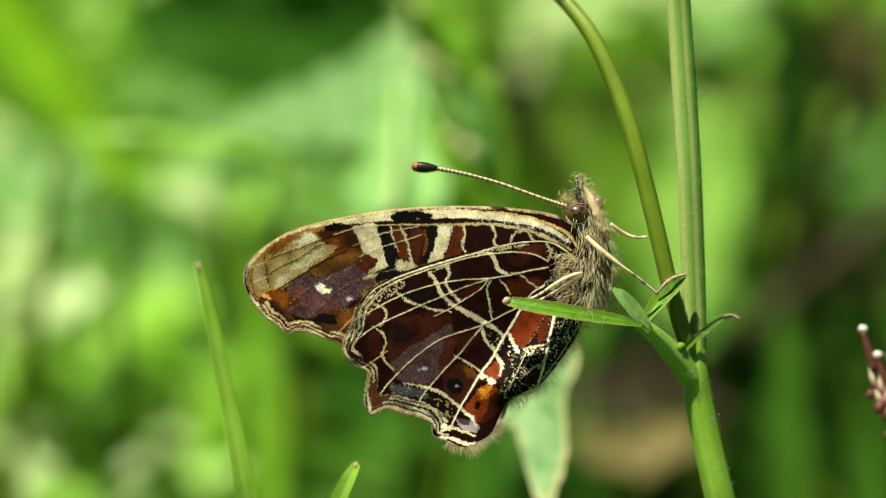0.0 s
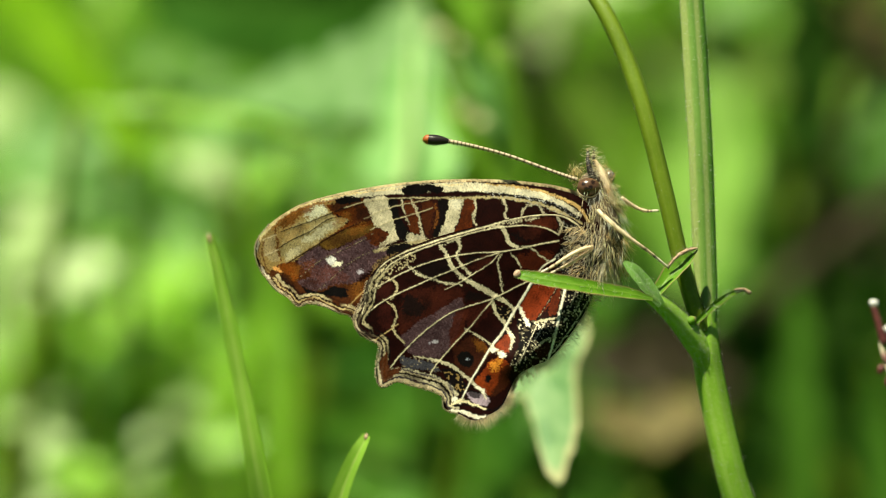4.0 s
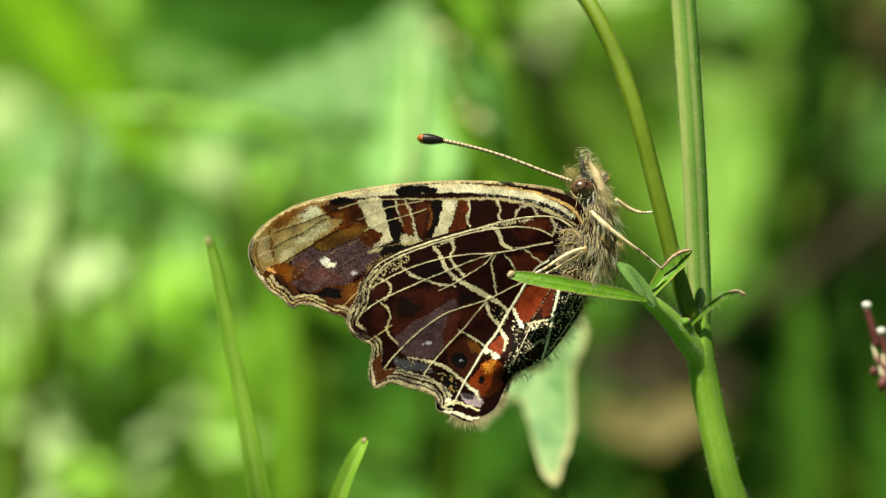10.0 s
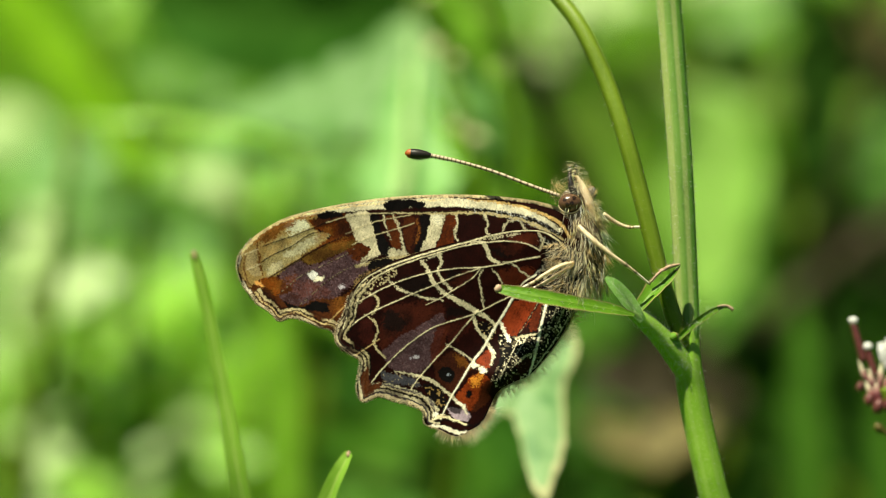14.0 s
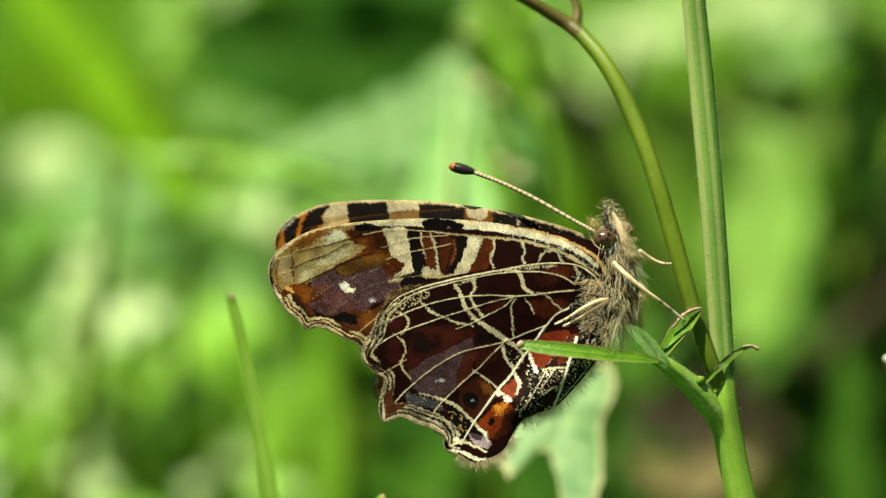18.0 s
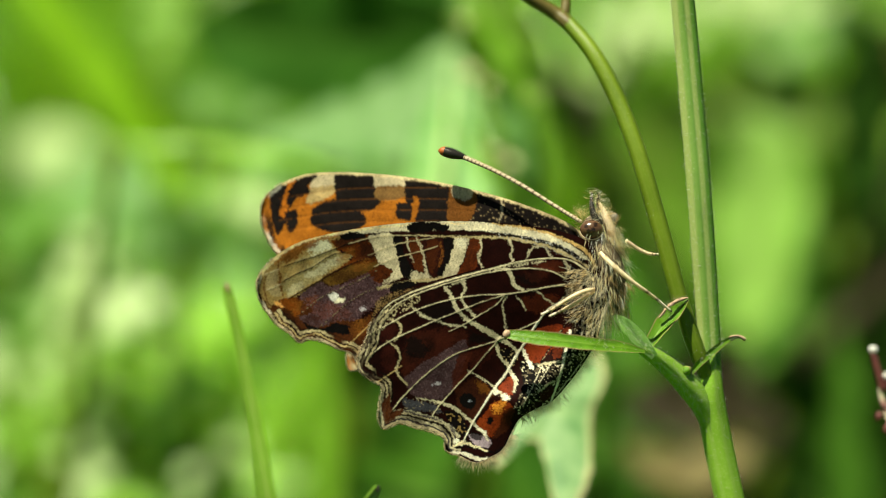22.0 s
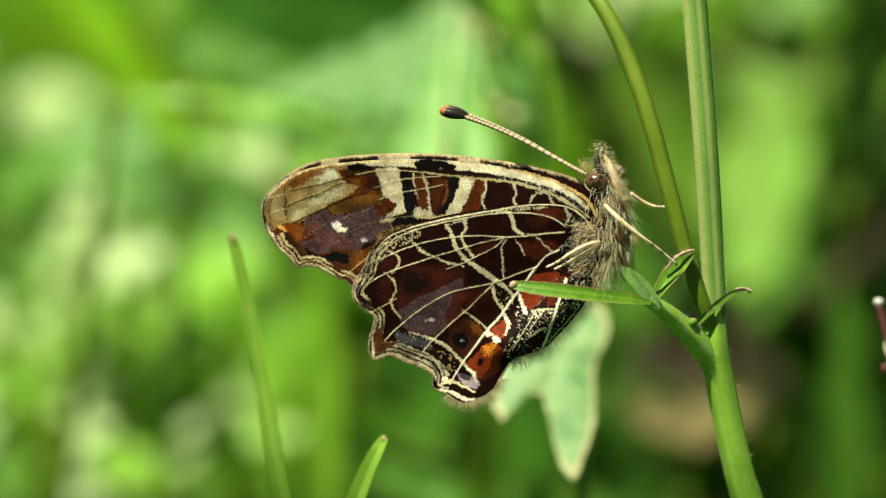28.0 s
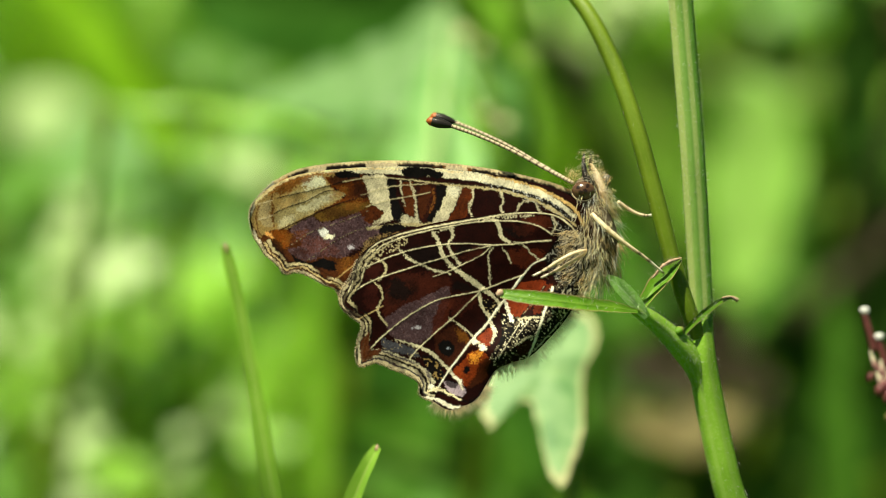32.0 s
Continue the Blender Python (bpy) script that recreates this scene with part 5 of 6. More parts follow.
part("leaf_hair", fuzz_on(back_leaf, 200, 0.32, 0.006, tone=(0.7, 0.8, 0.55)), M_HAIR, shoot)
bract = blade([pt(1210, 620, 0.7), pt(1230, 600, 0.8), pt(1252, 582, 1.1), pt(1276, 566, 1.5), pt(1294, 560, 1.8), pt(1304, 564, 1.9)], (0.13, 0.18, 0.19, 0.14, 0.08, 0.05), (0.3, -1, 0.0), 0.35, 4, 8, 0, 9, 0.0, 0.06)
part("bract", bract, M_SHOOT, shoot, "slender curved green bract")
part("bract_tip", tube([pt(1280, 560, 1.5), pt(1296, 559, 1.8), pt(1307, 566, 1.9)], (0.05, 0.06, 0.10), 8, 5, wob=0.12), M_TIP, shoot, "pinkish hairy tip")
part("leaf_hair", fuzz_on(bract, 90, 0.3, 0.006), M_HAIR, shoot)
part("axil_bud", ball(pt(1203, 616, 0.5), (0.32, 0.28, 0.26), 12, 8, -30, 0.05), M_SHOOT, shoot, "small pale bud in the axil")

# ---- grass blades beside it ----
SWAYING = []
for pts, widths, label in (
        ([pt(350, 468, 6), pt(364, 520, 6), pt(382, 600, 6), pt(404, 710, 6), pt(435, 876, 6), pt(474, 1100, 8)], (0.24, 0.34, 0.38, 0.45, 0.58, 0.72), "narrow upright grass blade with a reddish tip"),
        ([pt(632, 822, 2.4), pt(618, 850, 2.4), pt(600, 890, 2.8), pt(570, 980, 4), pt(540, 1120, 6)], (0.26, 0.44, 0.54, 0.68, 0.8), "short grass blade with a brown tip")):
    base = to_ground(pts[-1], (5, 8))
    g = thing("grass_plant", base, label, "grass", "grass blades beside the stem")
    b = blade(pts + rooted(pts[-1], base), list(widths) + [1.0, 1.1, 1.1, 0.6], (-0.3, -1, 0.7), 0.34, 4, 12, 0, 9, 0.0, 0.07)
    part("blade", b, M_GRASS, g)
    part("tip", tube([pts[0] + np.array((-0.03, 0, 0.1)), pts[0] + (pts[1] - pts[0]) * 0.12, pts[0] + (pts[1] - pts[0]) * 0.25], (0.07, 0.12, 0.08), 8, 4), M_TIP, g, "dry reddish tip")
    SWAYING.append((g, base))

# ---- flower head beside it ----
F = -6.0
flower_foot = pt(1690, 960, F)
f_root = to_ground(flower_foot, (8, 6))
flower = thing("flower_head", f_root, "spent purple and white flower head on a thin stem", "flower")
part("stem", tube(rooted(flower_foot, f_root)[::-1] + [flower_foot, pt(1650, 840, F), pt(1606, 760, F), pt(1584, 700, F)], (0.7, 0.65, 0.6, 0.55, 0.42, 0.34, 0.3, 0.3), 14, 10), M_STALK, flower)
for x, y, x1, y1, r in ((1527, 588, 1546, 656, 0.20), (1553, 634, 1566, 680, 0.19)):
    p = part("pistil", tube([pt(x1, y1, F), pt((x + x1) / 2, (y + y1) / 2, F), pt(x, y, F)], (r, r * 0.95, r * 0.8), 12, 5), M_PISTIL, flower, "dark red pod")
    part("stigma", ball(pt(x, y - 5, F), (0.24, 0.24, 0.19), 14, 8, 0, 0.04), M_PETAL, p, "white knob")
for x, y, x1, y1, r in ((1537, 652, 1562, 704, 0.13), (1556, 662, 1570, 716, 0.15), (1578, 656, 1576, 716, 0.15), (1598, 664, 1584, 720, 0.15), (1548, 688, 1574, 730, 0.14), (1566, 684, 1578, 734, 0.16), (1612, 676, 1590, 728, 0.14)):
    part("sepal", blade([pt(x1, y1, F + 0.1), pt((x + x1) / 2 - 3, (y + y1) / 2, F - 0.15), pt(x, y, F)], (r * 0.8, r * 1.05, r * 0.2), (-0.3, -1, 0.2), -0.5, 4, 5, 0, 9, 0, 0.08), M_SEPAL, flower, "slim pinkish cream sepal")
for x, y, x1, y1, h in ((1576, 622, 1590, 668, 0.30), (1592, 612, 1598, 664, 0.36), (1612, 610, 1604, 662, 0.40), (1634, 618, 1612, 664, 0.38), (1650, 636, 1618, 670, 0.32), (1604, 640, 1602, 672, 0.34), (1588, 644, 1596, 676, 0.26)):
    part("petal", blade([pt(x1, y1, F), pt((x + x1) / 2, (y + y1) / 2, F - 0.35), pt(x, y, F - 0.2)], (h * 0.3, h, h * 0.55), (-0.2, -1, 0.5), 0.15, 4, 6, 0, 9, 0.3, 0.06, 0.2), M_PETAL, flower, "white petal")
part("calyx", ball(pt(1600, 684, F), (0.34, 0.3, 0.34), 14, 10, 0, 0.04), M_TOOTHED, flower, "yellowish green calyx")
for x, y, r in ((1556, 722, 0.26), (1572, 734, 0.30), (1592, 730, 0.30), (1540, 700, 0.20)):
    part("bud", ball(pt(x, y, F - 0.2), (r, r, r * 1.3), 12, 8, 20, 0.05), M_PISTIL, flower, "small dark pink bud")
b = part("bud", ball(pt(1574, 772, F), (0.30, 0.26, 0.24), 12, 8, 30, 0.05), M_STALK_TOP, flower, "brown bud on a short stalk")
part("bud_stalk", tube([pt(1580, 776, F), pt(1594, 784, F), pt(1606, 768, F)], (0.12, 0.1, 0.1), 8, 4), M_STALK_TOP, b)

# ---- the lobed leaf just behind ----
W = 17.5
base = to_ground(pt(960, 1250, W + 6))
lobed = thing("lobed_leaf", base, "pale green three-lobed leaf with yellowish toothed edges", "leaf")
neck = pt(1000, 570, W + 5)
part("petiole", tube([base, pt(962, 1130, W + 6), pt(970, 1000, W + 5), pt(974, 880, W + 6), pt(980, 740, W + 6), neck], (0.6, 0.5, 0.4, 0.35, 0.3, 0.3), 12, 8), M_STALK, lobed)
def rim_of(middle, corners):
    """Corners of a lobed leaf as turns and radii round its middle."""
    out = []
    for x, y in corners:
        out.append(((math.atan2(y - middle[1], x - middle[0]) / (2 * math.pi)) % 1.0, math.hypot(x - middle[0], y - middle[1])))
    return sorted(out)


mid = (928, 690)
lobed_shape = lobed_sheet(mid, rim_of(mid, [(976, 590), (1012, 602), (1026, 638), (1014, 668), (1000, 692), (996, 728), (1000, 765), (992, 824), (981, 862), (964, 896), (946, 878), (935, 842), (922, 790), (910, 752), (888, 750), (862, 776),
                                          (838, 800), (822, 770), (826, 730), (840, 680), (864, 620), (920, 580)]), W, 9, 0.25, 0.02, tilt=0.65)
part("blade", lobed_shape, M_LOBED, lobed, "three-lobed blade with a mottled green middle")


# ---- the blurred meadow behind ----
def herb_leaf(name, label, material, line, half, w, face, category="leaf", group="", fold=0.15, teeth=0.0, count=9, sway=0.0, wave=0.1, stalk=M_STALK):
    """One large leaf on a stalk that stands in the ground. line runs from the stalk to the tip; half-widths in grid steps."""
    depth = [w + sway * i for i in range(len(line))]
    pts = [pt(x, y, d) for (x, y), d in zip(line, depth)]
    k = GRID * (1 + w / DIST)
    root = to_ground(pts[0] + np.array((0, 4.0, -6.0)), (rng.normal() * 22, 15))
    ob = thing(name, root, label, category, group)
    bow = np.array((rng.normal() * 3, 4, 0))
    part("stalk", tube([root] + [root + (pts[0] - root) * f + bow * (f - f * f) * 4 for f in (0.25, 0.5, 0.75)] + [pts[0]], (0.8, 0.75, 0.7, 0.6, 0.5), 10, 6), stalk, ob)
    part("blade", blade(pts, [h * k for h in half], face, fold, 6, 8, teeth, count, 0.0, 0.0, wave), material, ob)
    return ob


FRONT = (-0.3, -1, 0.5)
SUNNY = (-0.3, -0.7, 0.9)
AWAY_FROM_SUN = (0.5, -1, -0.35)
BACK = "leaves behind the butterfly"
mid = (690, 220)
root = to_ground(pt(715, 420, 54), (6, 14))
big = thing("lobed_leaf", root, "broad matt green lobed leaf with a pale rib", "leaf", BACK)
part("stalk", tube([root, root * 0.5 + pt(706, 400, 52) * 0.5 + np.array((2, 3, 0)), pt(700, 370, 50)], (0.8, 0.7, 0.5), 10, 6), M_STALK, big)
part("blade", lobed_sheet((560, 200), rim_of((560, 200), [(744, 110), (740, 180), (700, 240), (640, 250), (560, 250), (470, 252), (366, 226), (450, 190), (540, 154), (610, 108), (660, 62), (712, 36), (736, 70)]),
                          53, 8, -0.25, 0.03, 26, 0.7), M_DIM_LOBE, big, "matt green side lobe")
mid = (708, 260)
# the sunlit lobe is lighter by its material as well as its tilt
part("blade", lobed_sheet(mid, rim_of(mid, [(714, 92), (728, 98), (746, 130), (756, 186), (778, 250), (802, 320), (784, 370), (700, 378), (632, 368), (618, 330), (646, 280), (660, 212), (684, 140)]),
                          49, 8, -0.25, 0.03, 26, 0.9), M_SUN_LOBE, big, "lobe that catches the sun")
part("rib", tube([pt(690, 372, 40), pt(700, 300, 45), pt(704, 215, 49), pt(708, 130, 53), pt(712, 66, 56)], (0.4, 0.35, 0.3, 0.2, 0.1), 10, 6, flat=0.35), M_PALE, big, "pale rib")
toothed = herb_leaf("toothed_leaf", "upright yellowish green toothed leaf with dry spots", M_TOOTHED, [(870, 380), (856, 280), (836, 180), (812, 80), (790, -30), (770, -150)], (16, 44, 60, 74, 72, 10), 42, FRONT, group=BACK, teeth=0.45, count=8, wave=0.35)
for x, y, r in ((752, 104, 20), (790, 128, 14), (796, 246, 16), (830, 264, 18), (742, 16, 12), (860, 140, 9)):
    part("dry_spot", ball(pt(x, y, 40.6), (r * 0.034, 0.2, r * 0.022), 10, 6, 20, 0.1), M_SPOT, toothed, "pale dry spot")
for line, h, w, m in (([(860, 170), (824, 90), (786, 30), (760, -20)], 26, 41.2, M_BRIGHT), ([(880, 90), (846, 40), (816, 0)], 22, 41.0, M_TOOTHED), ([(856, 290), (840, 220), (812, 160), (790, 130)], 34, 41.0, M_BLUE),
                      ([(896, 340), (898, 250), (886, 180), (872, 120)], 9, 40.2, M_TOOTHED), ([(800, 330), (786, 280), (760, 230), (742, 180)], 20, 43.5, M_BRIGHT), ([(860, -20), (820, -70), (780, -100)], 26, 41.5, M_BRIGHT)):
    q = [pt(x, y, w) for x, y in line]
    part("leaflet", blade(q, np.interp(np.linspace(0, 1, len(q)), (0, 0.4, 1), (0.3, 1, 0.1)) * h * GRID * 1.3, FRONT, 0.2, 5, 6, 0.35, 7, wave=0.3), m, toothed, "crinkled leaflet")
herb_leaf("deep_leaf", "large deep green leaf in half shade", M_DEEP_SHADE, [(710, 0), (610, 40), (500, 60), (400, 56), (290, 40), (220, 30)], (20, 100, 118, 108, 74, 10), 73, (0.4, -1, -0.1), group=BACK)
herb_leaf("deep_leaf", "large deep green leaf in half shade", M_DEEP_SHADE, [(740, -40), (640, -80), (540, -100), (440, -120), (330, -130)], (20, 110, 120, 90, 10), 82, (0.4, -1, -0.1), group=BACK)
herb_leaf("grass_leaf", "bright yellow-green broad grass leaf", M_LIME, [(220, 330), (150, 225), (84, 130), (20, 50), (-60, -50), (-150, -170)], (20, 34, 40, 40, 36, 16), 66, (-0.5, -0.8, 0.8), group=BACK, fold=0.06, stalk=M_MID)
herb_leaf("matt_leaf", "mid green leaf lying across", M_MID, [(470, 210), (400, 160), (330, 140), (250, 130), (180, 130)], (10, 56, 74, 60, 8), 78, (0.3, -1, 0.15), group=BACK)
herb_leaf("mid_leaf", "yellowish green crinkled leaf edge", M_BRIGHT, [(110, 236), (220, 238), (330, 246), (430, 262), (530, 292)], (6, 15, 20, 17, 5), 50, (-0.2, -0.9, 0.8), group=BACK, teeth=0.5, count=12, wave=0.5)
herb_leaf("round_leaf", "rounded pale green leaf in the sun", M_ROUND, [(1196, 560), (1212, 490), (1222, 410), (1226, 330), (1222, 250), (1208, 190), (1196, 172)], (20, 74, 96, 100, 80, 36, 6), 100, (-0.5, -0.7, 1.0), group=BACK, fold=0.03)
herb_leaf("olive_leaf", "large olive green leaf", M_OLIVE, [(1440, 190), (1340, 170), (1220, 160), (1100, 170), (960, 190)], (20, 62, 78, 70, 14), 138, (0.1, -1, 0.4), group=BACK)
herb_leaf("olive_leaf", "large olive green leaf", M_OLIVE, [(1090, 520), (1060, 420), (1020, 290), (990, 170)], (20, 80, 90, 20), 124, (0.1, -1, 0.2), group=BACK)
herb_leaf("bright_leaf", "bright green leaf between the stalks", M_TOOTHED, [(1090, 560), (1080, 460), (1066, 370), (1060, 280)], (14, 56, 60, 10), 112, FRONT, group=BACK)
herb_leaf("grass_leaf", "upright bright green grass leaf", M_BRIGHT, [(500, 1080), (486, 880), (476, 740), (466, 620), (458, 520)], (32, 36, 36, 28, 4), 78, (-0.5, -0.9, 0.4), group=BACK, fold=0.3)
herb_leaf("broad_leaf", "broad deep green leaf near the ground", M_DEEP_SHADE, [(920, 900), (820, 800), (700, 740), (600, 730), (500, 740)], (20, 100, 110, 80, 10), 80, (0.2, -1, 0.1), group=BACK)
herb_leaf("broad_leaf", "broad mid green leaf near the ground", M_MID, [(900, 1040), (800, 930), (680, 860), (580, 850), (500, 870)], (20, 90, 100, 80, 10), 70, (0.2, -1, 0.1), group=BACK)
herb_leaf("blade_leaf", "green grass leaf in half shade", M_MID, [(1400, 1100), (1394, 880), (1390, 740), (1386, 640), (1380, 540)], (30, 34, 34, 28, 6), 78, (0.3, -1, 0.1), group=BACK)
herb_leaf("blade_leaf", "green grass leaf in half shade", M_MID, [(1560, 1200), (1548, 1000), (1538, 860), (1530, 700)], (34, 36, 32, 8), 72, (0.3, -1, 0.1), group=BACK)
herb_leaf("dead_leaf", "curled tan dead leaf among the stems", M_DEAD, [(1240, 770), (1200, 780), (1140, 800), (1080, 800), (1010, 760)], (8, 40, 48, 38, 8), 70, (-0.2, -0.8, 0.6), group="dry stems and leaves", wave=0.4, stalk=M_BROWN)
for pts, r, label in (([(1700, 270), (1560, 400), (1430, 500), (1310, 600), (1190, 720)], 24, "thick brown dry stem leaning across"),
                      ([(880, 110), (908, 200), (956, 290), (1016, 380), (1090, 540)], 25, "dark brown dry stem"),
                      ([(1620, 20), (1540, 110), (1490, 220), (1450, 400)], 16, "thin brown dry stem")):
    w = 86
    k = GRID * (1 + w / DIST)
    line = [pt(x, y, w + 4 * i) for i, (x, y) in enumerate(pts)]
    root = to_ground(line[-1], (10, 10))
    d = thing("dry_stem", root, label, "stem", "dry stems and leaves")
    part("rod", tube(rooted(line[-1], root)[::-1] + line[::-1], [r * k] * (len(line) + 4), 12, 8, wob=0.04), M_BROWN, d)
    for i in (0, 1, 2):
        part("knot", ball(line[i] * 0.6 + line[i + 1] * 0.4, (r * k * 1.35, r * k * 1.3, r * k * 1.1), 12, 8, 30, 0.05), M_BROWN, d)
    part("side_twig", tube([line[1], line[1] + np.array((3, 2, 4)), line[1] + np.array((5, 3, 10))], (r * k * 0.5, r * k * 0.4, 0.2), 8, 6), M_BROWN, d)

# single leaves: middle, length, turn, half-width, depth
SUNLIT, SHADED = "bright green leaf in the sun", "dark green leaf low in the meadow"
for m, label, rows in (
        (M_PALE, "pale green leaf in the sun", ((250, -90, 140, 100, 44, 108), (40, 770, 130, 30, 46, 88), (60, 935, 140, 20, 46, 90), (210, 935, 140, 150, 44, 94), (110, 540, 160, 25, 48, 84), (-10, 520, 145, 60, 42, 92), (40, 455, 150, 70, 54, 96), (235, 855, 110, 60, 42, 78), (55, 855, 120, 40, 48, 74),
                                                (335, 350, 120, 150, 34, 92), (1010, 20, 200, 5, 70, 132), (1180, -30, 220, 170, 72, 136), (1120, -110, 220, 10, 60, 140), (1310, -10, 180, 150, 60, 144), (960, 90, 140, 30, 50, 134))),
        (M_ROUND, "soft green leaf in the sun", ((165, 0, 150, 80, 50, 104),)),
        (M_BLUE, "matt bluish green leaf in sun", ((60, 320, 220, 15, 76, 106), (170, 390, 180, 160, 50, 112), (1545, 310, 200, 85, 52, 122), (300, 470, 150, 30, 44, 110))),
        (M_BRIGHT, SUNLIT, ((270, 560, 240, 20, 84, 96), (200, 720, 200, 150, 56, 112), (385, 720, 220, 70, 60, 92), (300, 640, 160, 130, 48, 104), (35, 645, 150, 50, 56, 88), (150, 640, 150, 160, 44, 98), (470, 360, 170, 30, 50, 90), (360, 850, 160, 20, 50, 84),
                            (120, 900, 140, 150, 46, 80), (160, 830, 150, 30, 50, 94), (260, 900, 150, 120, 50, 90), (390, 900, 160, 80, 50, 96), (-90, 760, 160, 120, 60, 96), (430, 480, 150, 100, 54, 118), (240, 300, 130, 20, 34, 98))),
        (M_MID, "mid green leaf in the meadow", ((180, 690, 150, 40, 54, 108), (420, 620, 200, 80, 70, 108), (90, 410, 220, 20, 60, 118), (-60, 560, 180, 60, 70, 96), (-70, 380, 200, 40, 70, 100), (570, 350, 140, 50, 44, 60), (640, 850, 180, 15, 56, 84), (770, 860, 180, 165, 54, 88), (60, 740, 140, 20, 44, 110), (490, 830, 160, 60, 54, 100), (1290, 40, 200, 20, 60, 128),
                                   (1470, 290, 180, 70, 56, 126), (1010, 560, 180, 100, 56, 106), (1290, 590, 160, 80, 50, 112))),
        # dark colour takes the place of shade low among the stems
        (M_DEEP_SHADE, SHADED, ((200, 780, 170, 20, 46, 92), (560, 690, 160, 80, 62, 74), (520, 770, 150, 30, 46, 82), (450, 280, 150, 10, 26, 86), (1470, 480, 240, 80, 50, 130), (1470, 860, 260, 85, 56, 104), (1545, 880, 220, 95, 50, 100), (1330, 760, 200, 80, 50, 118),
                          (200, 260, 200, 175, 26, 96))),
        # these leaves carry the meadow's shade in their dark colour
        (M_SHADE_LEAF, "dark ivy-like leaf deep in the meadow", ((1400, 260, 260, 85, 60, 96), (1385, 150, 170, 85, 46, 98), (1390, 480, 260, 80, 62, 98), (1440, 620, 240, 95, 60, 112), (1330, 640, 220, 70, 56, 104), (1330, 820, 240, 95, 50, 96),
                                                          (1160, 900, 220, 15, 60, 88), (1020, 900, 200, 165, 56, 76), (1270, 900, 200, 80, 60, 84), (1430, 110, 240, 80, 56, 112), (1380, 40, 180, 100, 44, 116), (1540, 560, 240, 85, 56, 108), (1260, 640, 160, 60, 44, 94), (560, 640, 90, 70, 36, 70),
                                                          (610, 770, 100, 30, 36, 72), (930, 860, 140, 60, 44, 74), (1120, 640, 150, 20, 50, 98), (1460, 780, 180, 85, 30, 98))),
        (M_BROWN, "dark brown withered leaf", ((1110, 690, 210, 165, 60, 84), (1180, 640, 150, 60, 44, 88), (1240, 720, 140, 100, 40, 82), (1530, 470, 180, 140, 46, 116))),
        (M_DEAD, "withered tan leaf among the stems", ((1500, 60, 240, 80, 48, 110), (1545, 150, 200, 95, 44, 114)))):
    for x, y, L, turn, h, w in rows:
        dx, dy = math.cos(radians(turn)) * L / 2, math.sin(radians(turn)) * L / 2
        face = AWAY_FROM_SUN if m in (M_SHADE_LEAF, M_BROWN, M_DEEP_SHADE, M_DEAD) else SUNNY if m in (M_PALE, M_BRIGHT) else FRONT
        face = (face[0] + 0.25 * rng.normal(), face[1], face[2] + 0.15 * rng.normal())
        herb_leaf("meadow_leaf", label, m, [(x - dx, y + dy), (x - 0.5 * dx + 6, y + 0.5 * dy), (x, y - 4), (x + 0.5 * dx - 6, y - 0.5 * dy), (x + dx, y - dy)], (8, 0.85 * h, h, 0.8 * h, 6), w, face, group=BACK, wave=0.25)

# leafy herbs low on the sunny side
for i, (x, y, w, mat) in enumerate(((80, 600, 120, M_BRIGHT), (200, 660, 130, M_MID), (60, 700, 112, M_PALE), (230, 520, 136, M_BRIGHT), (330, 600, 128, M_BRIGHT), (120, 820, 116, M_BRIGHT), (260, 800, 120, M_MID),
                                    (390, 800, 126, M_BRIGHT), (20, 420, 140, M_PALE), (200, 390, 150, M_BLUE), (350, 420, 146, M_BRIGHT), (-60, 600, 130, M_MID), (560, 560, 140, M_MID), (450, 520, 150, M_BRIGHT),
                                    # the deep green herbs on the right hold shade in their colour
                                    (1000, 640, 130, M_MID), (700, 600, 150, M_MID), (1120, 620, 134, M_DEEP_SHADE), (1480, 500, 150, M_DEEP_SHADE), (1300, 640, 136, M_DEEP_SHADE), (1560, 640, 130, M_DEEP_SHADE), (-140, 420, 130, M_MID))):
    top = pt(x, y, w)
    root = to_ground(top, (rng.normal() * 8, rng.normal() * 5 + 4))
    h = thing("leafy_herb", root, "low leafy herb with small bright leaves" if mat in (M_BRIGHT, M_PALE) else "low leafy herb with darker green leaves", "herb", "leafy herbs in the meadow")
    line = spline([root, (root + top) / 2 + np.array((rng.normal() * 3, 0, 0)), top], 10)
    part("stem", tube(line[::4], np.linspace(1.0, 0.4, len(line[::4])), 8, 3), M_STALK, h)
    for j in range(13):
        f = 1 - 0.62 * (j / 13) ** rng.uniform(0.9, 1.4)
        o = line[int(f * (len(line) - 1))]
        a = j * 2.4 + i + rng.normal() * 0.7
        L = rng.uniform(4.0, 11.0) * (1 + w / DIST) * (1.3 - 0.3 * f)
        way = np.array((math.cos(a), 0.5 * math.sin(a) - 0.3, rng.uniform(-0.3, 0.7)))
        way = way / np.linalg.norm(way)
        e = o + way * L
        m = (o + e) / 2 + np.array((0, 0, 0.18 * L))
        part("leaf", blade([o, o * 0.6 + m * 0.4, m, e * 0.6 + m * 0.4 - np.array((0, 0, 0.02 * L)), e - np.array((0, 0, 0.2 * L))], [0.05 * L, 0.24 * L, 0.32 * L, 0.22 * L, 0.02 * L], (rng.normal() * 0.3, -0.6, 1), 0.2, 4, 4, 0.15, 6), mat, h)

